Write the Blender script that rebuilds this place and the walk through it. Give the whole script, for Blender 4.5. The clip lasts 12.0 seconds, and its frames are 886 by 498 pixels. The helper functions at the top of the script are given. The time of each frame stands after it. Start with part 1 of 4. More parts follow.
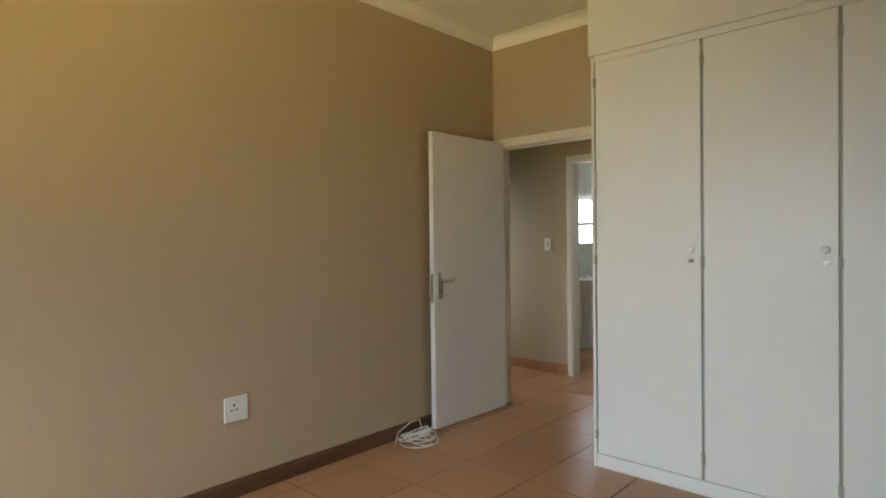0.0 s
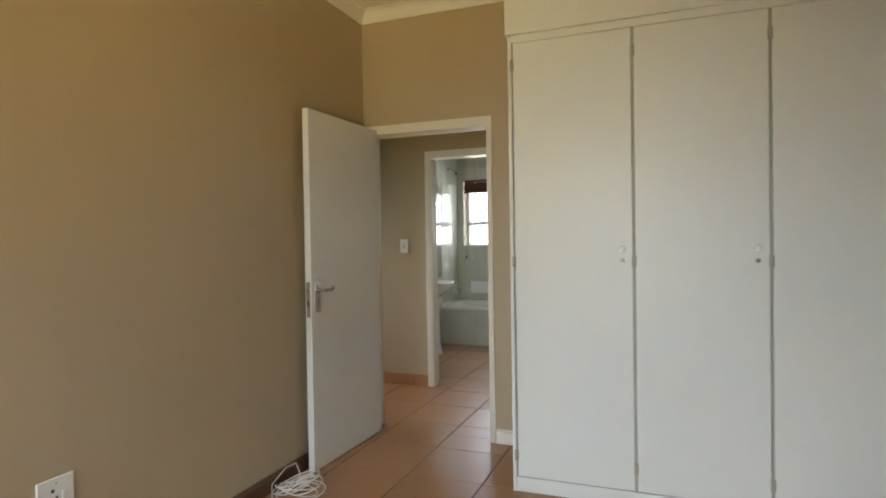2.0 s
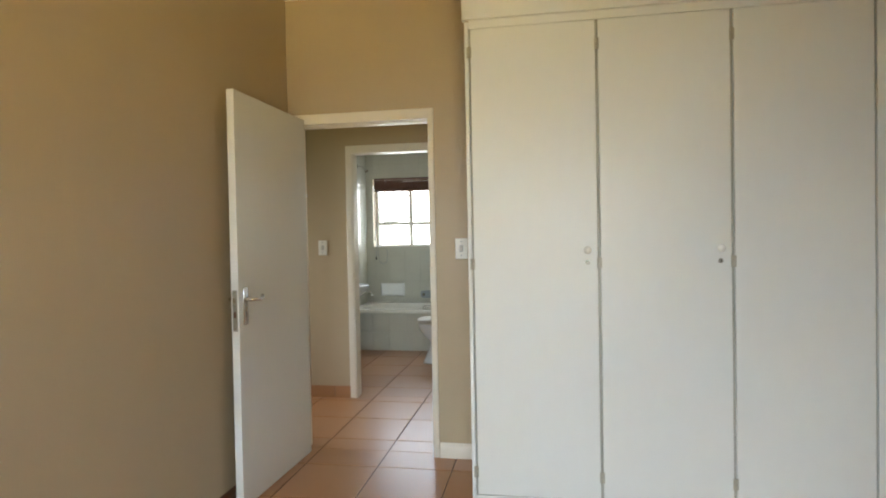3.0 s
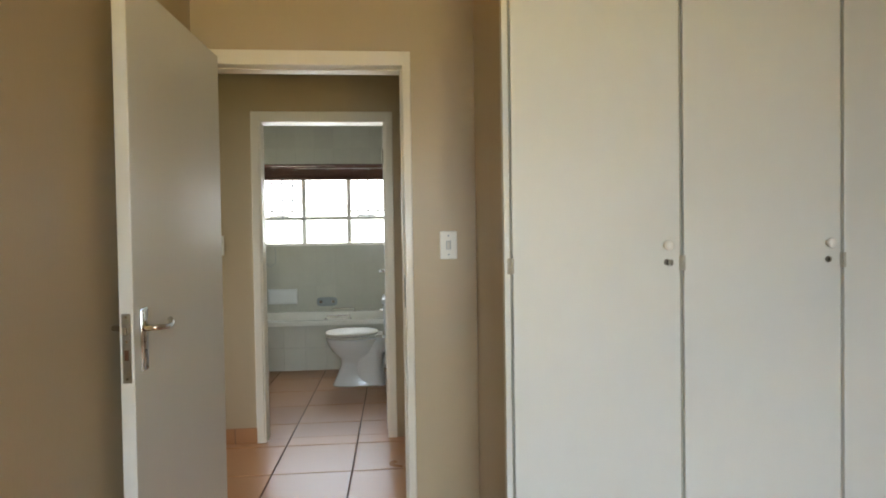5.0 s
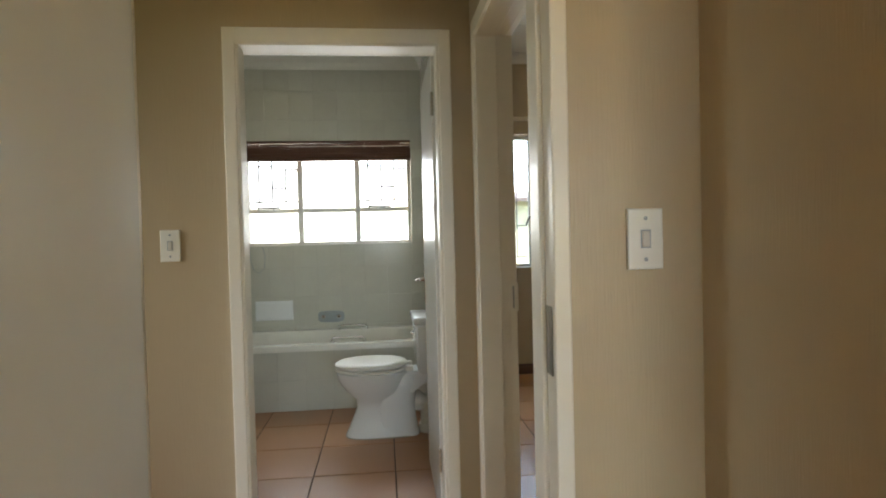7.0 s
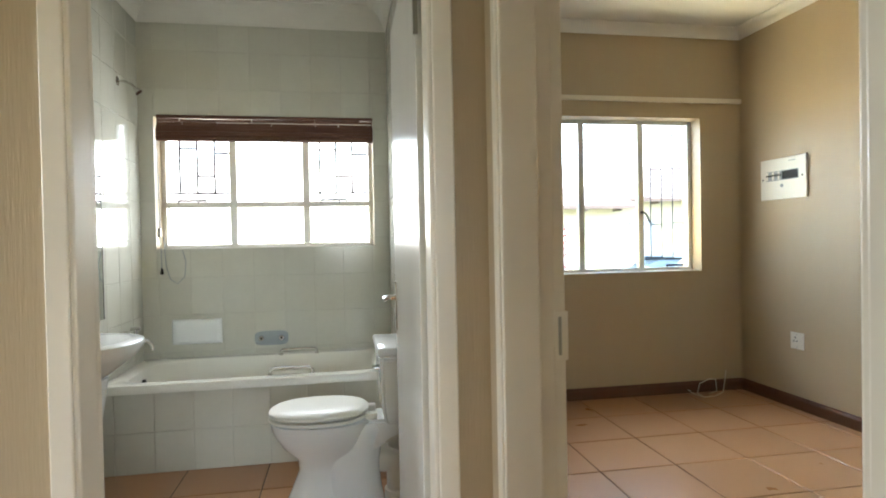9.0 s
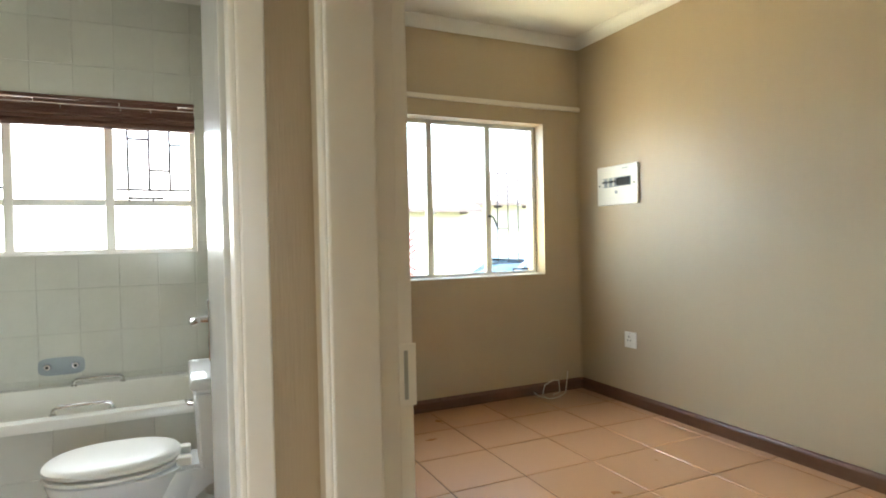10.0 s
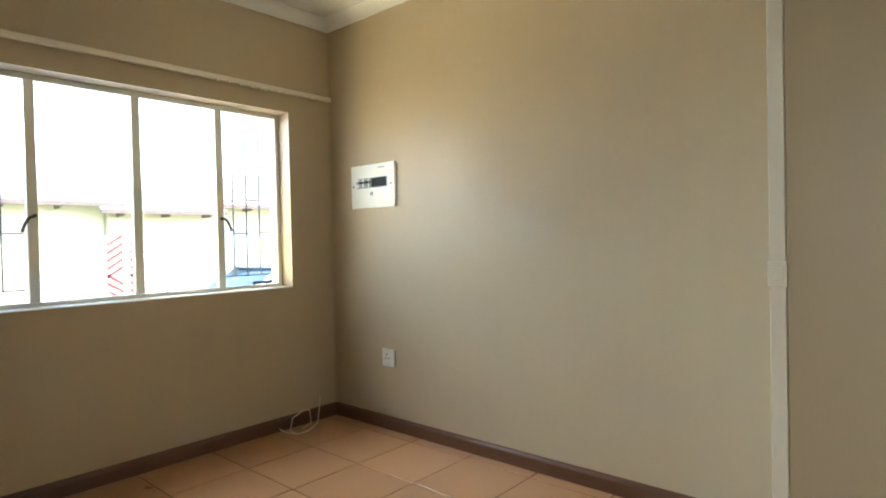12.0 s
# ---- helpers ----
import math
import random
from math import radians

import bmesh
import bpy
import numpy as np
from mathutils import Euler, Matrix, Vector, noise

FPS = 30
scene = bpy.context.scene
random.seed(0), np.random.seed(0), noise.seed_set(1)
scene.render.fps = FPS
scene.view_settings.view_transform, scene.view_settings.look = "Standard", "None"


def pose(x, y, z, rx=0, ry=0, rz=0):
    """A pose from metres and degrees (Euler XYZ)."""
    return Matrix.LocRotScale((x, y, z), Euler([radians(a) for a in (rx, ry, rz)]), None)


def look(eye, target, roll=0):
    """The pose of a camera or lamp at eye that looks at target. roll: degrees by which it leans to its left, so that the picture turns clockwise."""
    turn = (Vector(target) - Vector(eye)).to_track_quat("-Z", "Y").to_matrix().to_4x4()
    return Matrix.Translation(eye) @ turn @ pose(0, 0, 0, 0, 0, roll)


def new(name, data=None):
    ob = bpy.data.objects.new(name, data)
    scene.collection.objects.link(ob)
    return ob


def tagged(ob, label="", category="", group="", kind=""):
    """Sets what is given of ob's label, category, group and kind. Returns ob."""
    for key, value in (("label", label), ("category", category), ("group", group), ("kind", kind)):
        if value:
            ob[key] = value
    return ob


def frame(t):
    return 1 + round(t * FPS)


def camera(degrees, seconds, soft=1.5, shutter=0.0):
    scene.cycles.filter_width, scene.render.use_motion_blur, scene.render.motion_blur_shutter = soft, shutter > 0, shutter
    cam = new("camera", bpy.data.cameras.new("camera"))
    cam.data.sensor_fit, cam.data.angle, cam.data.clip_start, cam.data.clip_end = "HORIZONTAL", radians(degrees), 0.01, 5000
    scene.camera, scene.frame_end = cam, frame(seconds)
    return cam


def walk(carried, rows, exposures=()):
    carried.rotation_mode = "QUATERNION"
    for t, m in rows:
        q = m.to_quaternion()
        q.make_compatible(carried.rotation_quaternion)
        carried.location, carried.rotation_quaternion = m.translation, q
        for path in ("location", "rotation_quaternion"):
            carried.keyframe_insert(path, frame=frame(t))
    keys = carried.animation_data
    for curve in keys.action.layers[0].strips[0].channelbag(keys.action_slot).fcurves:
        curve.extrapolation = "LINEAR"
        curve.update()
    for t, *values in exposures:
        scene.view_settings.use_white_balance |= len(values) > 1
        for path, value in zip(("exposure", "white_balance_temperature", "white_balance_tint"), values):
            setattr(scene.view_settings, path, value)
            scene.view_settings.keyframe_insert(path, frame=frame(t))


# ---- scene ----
cam = camera(75.1, 12.0, 1.9)
PATH = [
    (0, (0.046, -0.06, 1.31), (-1.305, 1.414, 1.279), -0.7),
    (0.5, (-0.166, -0.021, 1.316), (-1.384, 1.565, 1.282), -0.8),
    (1, (-0.427, -0.043, 1.31), (-1.466, 1.665, 1.281), -0.8),
    (1.5, (-0.617, -0.017, 1.293), (-1.496, 1.779, 1.269), -0.8),
    (2, (-0.808, 0.058, 1.302), (-1.528, 1.924, 1.272), -0.9),
    (2.5, (-0.985, 0.138, 1.298), (-1.519, 2.065, 1.268), -0.9),
    (3, (-1.207, 0.217, 1.312), (-1.545, 2.187, 1.276), -1.1),
    (3.5, (-1.416, 0.307, 1.301), (-1.571, 2.301, 1.267), -1.1),
    (5.5, (-2.019, 1.44, 1.284), (-1.821, 3.43, 1.243), -1.0),
    (6, (-2.09, 1.806, 1.287), (-1.888, 3.795, 1.245), -1.1),
    (6.5, (-2.152, 2.178, 1.281), (-1.947, 4.167, 1.238), -1.2),
    (7, (-2.198, 2.486, 1.266), (-1.993, 4.475, 1.222), -1.4),
    (9, (-2.18, 3.451, 1.243), (-1.832, 5.421, 1.213), -1.1),
    (9.5, (-2.128, 3.6, 1.255), (-1.537, 5.51, 1.225), -1.1),
    (10, (-2.064, 3.726, 1.262), (-1.224, 5.54, 1.228), -1.2),
    (10.5, (-1.983, 3.915, 1.262), (-0.906, 5.6, 1.229), -1.2),
    (11, (-1.937, 4.005, 1.274), (-0.64, 5.526, 1.239), -1.1),
    (11.5, (-1.834, 4.083, 1.271), (-0.375, 5.45, 1.235), -1.2),
    (12, (-1.665, 4.189, 1.27), (-0.162, 5.509, 1.237), -1.3),
]
EXPOSURES = [(0.0, 2.27, 6100, 8), (2.0, 2.38, 6150, 8), (3.5, 2.75, 6150, 7), (5.5, 2.47, 6250, 7), (7.0, 2.5, 6350, 7), (9.0, 3.08, 6250, 8), (9.5, 3.28, 6250, 8), (10.0, 3.3, 6250, 8), (10.5, 3.18, 6250, 8), (11.0, 3.08, 6250, 8), (12.0, 3.14, 6250, 8)]
walk(cam, [(t, look(eye, target, roll)) for t, eye, target, roll in PATH], EXPOSURES)

# ---- world, sun, window and fill light ----
world = bpy.data.worlds.new("sky_world")
scene.world = world
world.use_nodes = True
SUN_EL, SUN_AZ = 52.0, 142.0      # degrees; azimuth clockwise from +y
sky = world.node_tree.nodes.new("ShaderNodeTexSky")
sky.sky_type = "NISHITA"
sky.sun_disc = False
sky.sun_elevation = radians(SUN_EL)
sky.sun_rotation = radians(SUN_AZ)
world.node_tree.links.new(sky.outputs[0], world.node_tree.nodes["Background"].inputs[0])
world.node_tree.nodes["Background"].inputs[1].default_value = 0.15

sun_data = bpy.data.lights.new("sun", "SUN")
sun_data.energy, sun_data.angle, sun_data.color = 1.6, radians(0.55), (1.0, 0.95, 0.87)
sun = new("sun", sun_data)
s_dir = Vector((math.sin(radians(SUN_AZ)) * math.cos(radians(SUN_EL)), math.cos(radians(SUN_AZ)) * math.cos(radians(SUN_EL)), math.sin(radians(SUN_EL))))
sun.matrix_world = look(s_dir * 30, (0, 0, 0))


def window_light(name, eye, target, w, h, power, colour=(0.93, 0.97, 1.0), spread=180.0):
    data = bpy.data.lights.new(name, "AREA")
    data.shape, data.size, data.size_y, data.energy, data.color = "RECTANGLE", w, h, power, colour
    data.spread = radians(spread)
    ob = new(name, data)
    ob.matrix_world = look(eye, target)
    return ob


window_light("bathroom_window_light", (-2.67, 7.86, 1.68), (-2.67, 6.0, 1.5), 1.42, 0.9, 4.1, (1.0, 0.985, 0.94))
window_light("bedroom_window_light", (-1.35, -1.72, 1.5), (-1.3, 2.0, -1.0), 2.05, 1.1, 6.5, (0.82, 0.92, 1.0), 92)
# added lamp below the sill, aimed to put a warm glow on the left wall
window_light("bedroom_wall_glow_light", (-1.35, -1.86, 0.80), (-2.5, 1.1, 2.45), 2.05, 0.4, 6.8, (1.0, 0.72, 0.24), 62)
# added lamp at the unseen passage end, to brighten the passage; no window known
window_light("passage_fill_light", (-4.66, 4.2, 1.3), (-2.9, 4.62, 0.3), 0.7, 1.4, 1.3, (1.0, 0.93, 0.82), 100)
window_light("small_room_window_light", (-0.34, 8.02, 1.95), (0.1, 5.4, 0.4), 1.9, 0.6, 3.1, (0.76, 0.90, 1.0), 88)
window_light("small_room_paving_light", (-0.34, 8.04, 0.72), (0.7, 5.0, 2.7), 1.9, 0.4, 5.8, (1.0, 0.84, 0.46), 84)

# ---- plan, in metres ----
H = 2.875                     # ceiling
XL, XR = -2.75, 1.45          # bedroom
YB, YD, YDB = -1.6, 3.60, 3.72
YH, YHB = 4.80, 4.93          # passage, far wall
XP = -4.6                     # passage, closed end
XE, XEB = -1.83, -1.70        # wall between passage / bathroom and small room
YF, YFB = 7.60, 7.86          # outer wall
XBL = -3.50                   # bathroom
X3 = 0.990                    # small room
TILE = 0.437


# ---- materials ----
def material(name, colour, rough=0.5, metal=0.0, var=0.12, scale=3.0, fine=90.0, bump=0.05, stretch=(1, 1, 1), spec=0.5, coat=0.0, pieces=0.0, second=None, detail=4.0, gloss_var=0.22):
    """Paint, wood, stone or metal with broad stains, a fine grain and relief."""
    m = bpy.data.materials.new(name)
    m.use_nodes = True
    n, l = m.node_tree.nodes, m.node_tree.links
    b = n["Principled BSDF"]
    b.inputs["Metallic"].default_value = metal
    b.inputs["Specular IOR Level"].default_value = spec
    b.inputs["Coat Weight"].default_value = coat
    b.inputs["Coat Roughness"].default_value = 0.08
    geo = n.new("ShaderNodeNewGeometry")
    mp = n.new("ShaderNodeMapping")
    mp.inputs["Scale"].default_value = stretch
    l.new(geo.outputs["Position"], mp.inputs["Vector"])
    big, small = n.new("ShaderNodeTexNoise"), n.new("ShaderNodeTexNoise")
    big.inputs["Scale"].default_value, big.inputs["Detail"].default_value = scale, detail
    small.inputs["Scale"].default_value, small.inputs["Detail"].default_value = fine, 3
    l.new(mp.outputs[0], big.inputs["Vector"])
    l.new(mp.outputs[0], small.inputs["Vector"])
    ramp = n.new("ShaderNodeValToRGB")
    c = Vector(colour)
    lo, hi = c * (1 - var), (Vector(second) if second else c * (1 + var))
    ramp.color_ramp.elements[0].position, ramp.color_ramp.elements[1].position = 0.12, 0.88
    ramp.color_ramp.elements[0].color = (*lo, 1)
    ramp.color_ramp.elements[1].color = (*[min(v, 0.92) for v in hi], 1)
    mix = n.new("ShaderNodeMath")
    mix.operation = "MULTIPLY_ADD"
    mix.inputs[1].default_value = 0.35
    l.new(small.outputs["Fac"], mix.inputs[0])
    sc = n.new("ShaderNodeMath")
    sc.operation = "MULTIPLY"
    sc.inputs[1].default_value = 0.65
    l.new(big.outputs["Fac"], sc.inputs[0])
    l.new(sc.outputs[0], mix.inputs[2])
    l.new(mix.outputs[0], ramp.inputs["Fac"])
    out = ramp.outputs["Color"]
    if pieces:
        info = n.new("ShaderNodeObjectInfo")
        hsv = n.new("ShaderNodeHueSaturation")
        mr = n.new("ShaderNodeMapRange")
        mr.inputs["To Min"].default_value, mr.inputs["To Max"].default_value = 1 - pieces, 1 + pieces
        l.new(info.outputs["Random"], mr.inputs["Value"])
        l.new(mr.outputs[0], hsv.inputs["Value"])
        l.new(out, hsv.inputs["Color"])
        out = hsv.outputs["Color"]
    l.new(out, b.inputs["Base Color"])
    rr = n.new("ShaderNodeMapRange")
    rr.inputs["To Min"].default_value, rr.inputs["To Max"].default_value = rough * (1 - gloss_var), min(1.0, rough * (1 + gloss_var))
    l.new(big.outputs["Fac"], rr.inputs["Value"])
    l.new(rr.outputs[0], b.inputs["Roughness"])
    if bump:
        bp = n.new("ShaderNodeBump")
        bp.inputs["Strength"].default_value, bp.inputs["Distance"].default_value = bump, 0.004
        l.new(small.outputs["Fac"], bp.inputs["Height"])
        l.new(bp.outputs[0], b.inputs["Normal"])
    return m


def glass_material(name, tint=(0.97, 0.98, 0.98), rough=0.0):
    m = bpy.data.materials.new(name)
    m.use_nodes = True
    b = m.node_tree.nodes["Principled BSDF"]
    b.inputs["Base Color"].default_value = (*tint, 1)
    b.inputs["Transmission Weight"].default_value = 1.0
    b.inputs["Roughness"].default_value, b.inputs["IOR"].default_value = rough, 1.45
    return m


PAINT = material("tan_wall_paint", (0.466, 0.374, 0.244), 0.40, var=0.035, scale=1.6, fine=38, bump=0.2, stretch=(6, 6, 0.4), spec=0.45)
CEIL = material("ceiling_paint", (0.74, 0.73, 0.68), 0.8, var=0.03, bump=0.04)
CORN = material("cornice_paint", (0.78, 0.77, 0.72), 0.6, var=0.03, bump=0.02)
ENAMEL = material("white_enamel", (0.74, 0.735, 0.69), 0.24, var=0.025, scale=2.0, fine=25, bump=0.03, stretch=(1, 1, 0.3))
FRAME = material("frame_enamel", (0.77, 0.715, 0.61), 0.3, var=0.04, fine=40, bump=0.04)
CUPB = material("wardrobe_paint", (0.72, 0.725, 0.68), 0.42, var=0.035, scale=1.2, fine=20, bump=0.05, stretch=(1, 1, 0.4))
# darker than the door paint: the shade of the gaps is in this colour
GAP_SHADE = material("wardrobe_gap_shade", (0.38, 0.37, 0.31), 0.5, var=0.06)
HINGE = material("painted_hinge", (0.42, 0.39, 0.31), 0.35, var=0.12)
WFRAME = material("window_enamel", (0.78, 0.765, 0.70), 0.3, var=0.04, fine=40, bump=0.04)
GAP = material("wardrobe_carcass", (0.34, 0.33, 0.28), 0.7)
TERRA = material("terracotta_tile", (0.40, 0.205, 0.095), 0.28, var=0.02, scale=4.0, fine=140, bump=0.015, pieces=0.08, gloss_var=0.05)
GROUT = material("floor_grout", (0.12, 0.08, 0.055), 0.9, var=0.2)
WOOD = material("brown_skirting", (0.115, 0.05, 0.025), 0.4, var=0.35, scale=6, fine=80, bump=0.1, stretch=(1, 1, 8))
WTILE = material("white_wall_tile", (0.605, 0.605, 0.535), 0.13, var=0.06, scale=7, fine=40, bump=0.02, pieces=0.035)
WGROUT = material("tile_grout", (0.55, 0.55, 0.49), 0.9, var=0.06)
CERAM = material("white_ceramic", (0.84, 0.87, 0.88), 0.09, var=0.01, bump=0.0)
TUB = material("bath_enamel", (0.80, 0.79, 0.73), 0.16, var=0.02, bump=0.0)
CHROME = material("chrome", (0.62, 0.61, 0.59), 0.10, metal=1.0, var=0.05, bump=0.0)
STEEL = material("dull_steel", (0.34, 0.32, 0.27), 0.3, metal=1.0, var=0.1, bump=0.02)
PLASTIC = material("white_plastic", (0.80, 0.79, 0.73), 0.35, var=0.02, bump=0.0)
ROCK = material("off_white_rocker", (0.60, 0.58, 0.52), 0.4, var=0.02, bump=0.0)
GREYPL = material("grey_plastic", (0.33, 0.37, 0.40), 0.35, var=0.08, bump=0.0)
DARK = material("dark_plastic", (0.018, 0.018, 0.018), 0.5, var=0.1, bump=0.0, spec=0.2)
BLACK = material("black_iron", (0.03, 0.03, 0.03), 0.5, var=0.2, bump=0.05)
BLIND = material("bamboo_blind", (0.10, 0.038, 0.02), 0.55, var=0.4, scale=30, fine=200, bump=0.3, stretch=(0.2, 1, 6))
CABLE = material("white_cable", (0.72, 0.70, 0.62), 0.5, var=0.05, bump=0.0)
MIRROR = material("mirror_silver", (0.88, 0.9, 0.89), 0.01, metal=1.0, var=0.0, bump=0.0)
GLASS = glass_material("window_glass")
YELLOW = material("yellow_plaster", (0.66, 0.60, 0.42), 0.85, var=0.06, bump=0.1)
ROOF = material("roof_sheet", (0.42, 0.34, 0.30), 0.8, var=0.12, bump=0.1)
FASCIA = material("fascia_timber", (0.16, 0.12, 0.10), 0.7, var=0.2)
PAVE = material("concrete_paving", (0.42, 0.40, 0.37), 0.9, var=0.12, bump=0.1)
GROUND = material("lawn_ground", (0.15, 0.19, 0.06), 0.95, var=0.3, scale=0.8, bump=0.2)
RED = material("red_boards", (0.34, 0.05, 0.035), 0.6, var=0.1)
WBOARD = material("white_boards", (0.72, 0.70, 0.66), 0.6, var=0.05)
CARP = material("blue_grey_car_paint", (0.42, 0.52, 0.58), 0.25, metal=0.2, var=0.03, bump=0.0, coat=0.6)
CARG = material("car_glass", (0.10, 0.14, 0.16), 0.06, var=0.0, bump=0.0)
RUBBER = material("tyre_rubber", (0.02, 0.02, 0.02), 0.85, var=0.1)


# ---- mesh helpers ----
def bx(bm, a, b, bev=0.0, seg=1):
    c = [(a[i] + b[i]) / 2 for i in range(3)]
    d = [abs(b[i] - a[i]) for i in range(3)]
    r = bmesh.ops.create_cube(bm, size=1, matrix=Matrix.Translation(c) @ Matrix.Diagonal((*d, 1)))
    if bev:
        es = list({e for v in r["verts"] for e in v.link_edges})
        bmesh.ops.bevel(bm, geom=es, offset=bev, segments=seg, affect="EDGES", profile=0.5)
    return bm


def cyl(bm, p, q, r0, r1=None, seg=16):
    p, q = Vector(p), Vector(q)
    m = Matrix.Translation((p + q) / 2) @ (q - p).to_track_quat("Z", "Y").to_matrix().to_4x4()
    bmesh.ops.create_cone(bm, cap_ends=True, segments=seg, radius1=r0, radius2=r0 if r1 is None else r1, depth=(q - p).length, matrix=m)
    return bm


def ball(bm, c, r, sx=1, sy=1, sz=1):
    bmesh.ops.create_uvsphere(bm, u_segments=16, v_segments=10, radius=r, matrix=Matrix.Translation(c) @ Matrix.Diagonal((sx, sy, sz, 1)))
    return bm


def loft(bm, rings, cap0=True, cap1=True, close=True):
    """Joins rings of equal length with quads."""
    vs = [[bm.verts.new(p) for p in ring] for ring in rings]
    n = len(vs[0])
    for a, b in zip(vs, vs[1:]):
        for i in range(n if close else n - 1):
            j = (i + 1) % n
            bm.faces.new((a[i], a[j], b[j], b[i]))
    if cap0:
        bm.faces.new(list(reversed(vs[0])))
    if cap1:
        bm.faces.new(vs[-1])
    bmesh.ops.recalc_face_normals(bm, faces=bm.faces[:])
    return bm


def tube(bm, pts, r, seg=8):
    pts = [Vector(p) for p in pts]
    rings = []
    up = Vector((0, 0, 1))
    side = None
    for i, p in enumerate(pts):
        d = (pts[min(i + 1, len(pts) - 1)] - pts[max(i - 1, 0)]).normalized()
        if side is None:
            side = d.cross(up if abs(d.z) < 0.9 else Vector((1, 0, 0))).normalized()
        else:
            side = (side - d * side.dot(d)).normalized()
        o = d.cross(side)
        rings.append([p + side * (r * math.cos(k * math.tau / seg)) + o * (r * math.sin(k * math.tau / seg)) for k in range(seg)])
    return loft(bm, rings)


def oval(cx, cy, z, rx, ry, n=32, power=2.0):
    out = []
    for k in range(n):
        a = k * math.tau / n
        c, s = math.cos(a), math.sin(a)
        out.append((cx + rx * math.copysign(abs(c) ** (2 / power), c), cy + ry * math.copysign(abs(s) ** (2 / power), s), z))
    return out


def mesh_of(name, bm, mat, smooth=False):
    me = bpy.data.meshes.new(name)
    bm.to_mesh(me)
    bm.free()
    me.materials.append(mat)
    if smooth:
        for p in me.polygons:
            p.use_smooth = True
        me.set_sharp_from_angle(angle=radians(40))
    return me


def part(name, bm, mat, parent=None, label="", smooth=False):
    ob = new(name, mesh_of(name, bm, mat, smooth))
    if parent:
        ob.parent = parent
    if label:
        ob["label"] = label
    return ob


def base(name, at, label="", category="", group="", kind=""):
    ob = new(name)
    ob.empty_display_size = 0.1
    ob.location = at
    return tagged(ob, label, category, group, kind)


def under(ob, name, bm, mat, label="", smooth=False):
    """A part given in world places, under a thing whose base stands elsewhere."""
    bmesh.ops.translate(bm, verts=bm.verts[:], vec=-(ob.matrix_basis.translation))
    return part(name, bm, mat, ob, label, smooth)


def structure(name, bm, mat, label="", smooth=False):
    return tagged(part(name, bm, mat, None, "", smooth), label, kind="structure")


def wall(name, axis, c0, c1, u0, u1, openings=(), z0=0.0, z1=H, mat=PAINT):
    """A wall across c0..c1 on its axis, along u0..u1, with openings (ua, ub, za, zb)."""
    bm = bmesh.new()
    us = sorted({u0, u1, *[v for o in openings for v in o[:2]]})
    for a, b in zip(us, us[1:]):
        hole = [o for o in openings if o[0] <= a + 1e-6 and o[1] >= b - 1e-6]
        spans = [(z0, z1)]
        for o in hole:
            spans = [s for s in ((z0, o[2]), (o[3], z1)) if s[1] - s[0] > 1e-4]
        for za, zb in spans:
            if axis == "y":
                bx(bm, (a, c0, za), (b, c1, zb))
            else:
                bx(bm, (c0, a, za), (c1, b, zb))
    bmesh.ops.remove_doubles(bm, verts=bm.verts[:], dist=1e-5)
    return structure(name, bm, mat)


# ---- walls ----
BED_DOOR = (-2.716, -1.849, 0.0, 2.04)
BATH_DOOR = (-2.765, -1.944, 0.0, 2.042)
ROOM_DOOR = (3.758, 4.69, 0.0, 2.04)
BATH_WIN = (-3.40, -1.943, 1.215, 2.11)
ROOM_WIN = (-1.295, 0.636, 0.962, 2.168)
BED_WIN = (-2.4, -0.3, 0.95, 2.15)
wall("wall_bedroom_left", "x", XL - 0.13, XL, YB - 0.13, YD)
wall("wall_bedroom_right", "x", XR, XR + 0.13, YB - 0.13, YD)
wall("wall_bedroom_back", "y", YB - 0.13, YB, XL, XR, [BED_WIN])
wall("wall_bedroom_door", "y", YD, YDB, XP, XR + 0.13, [BED_DOOR])
wall("wall_passage_far", "y", YH, YHB, XP, XE, [BATH_DOOR])
# unseen end wall; its opening is made up to let the added lamp in
wall("wall_passage_end", "x", XP - 0.13, XP, YD, YHB, [(3.9, 4.62, 0.6, 2.15)])
wall("wall_small_room_left", "x", XE, XEB, YDB, YF, [ROOM_DOOR])
wall("wall_bathroom_left", "x", XBL - 0.13, XBL, YHB, YF)
wall("wall_outer", "y", YF, YFB, XBL - 0.13, X3 + 0.13, [BATH_WIN, ROOM_WIN])
wall("wall_small_room_right", "x", X3, X3 + 0.13, YDB, YF)


def room_ceiling(name, x0, x1, y0, y1):
    structure(name, bx(bmesh.new(), (x0 - 0.06, y0 - 0.06, H), (x1 + 0.06, y1 + 0.06, H + 0.12)), CEIL)


def cornice(name, x0, x1, y0, y1, s=1.0):
    prof = [(0, -0.078), (0.007, -0.078), (0.010, -0.066), (0.018, -0.048), (0.032, -0.030), (0.050, -0.016), (0.066, -0.010), (0.078, -0.008), (0.078, 0.002), (0, 0.002)]
    rings = [[(x0 + d * s, y0 + d * s, H + z * s), (x1 - d * s, y0 + d * s, H + z * s), (x1 - d * s, y1 - d * s, H + z * s), (x0 + d * s, y1 - d * s, H + z * s)] for d, z in prof]
    structure(name, loft(bmesh.new(), rings, False, False), CORN, "white coved cornice under the ceiling")


for nm, r in (("bedroom", (XL, XR, YB, YD)), ("passage", (XP, XE, YDB, YH)), ("bathroom", (XBL, XE, YHB, YF)), ("small_room", (XEB, X3, YDB, YF))):
    room_ceiling("ceiling_" + nm, *r)
    cornice("cornice_" + nm, *r, 1.8 if nm == "bathroom" else 1.0)

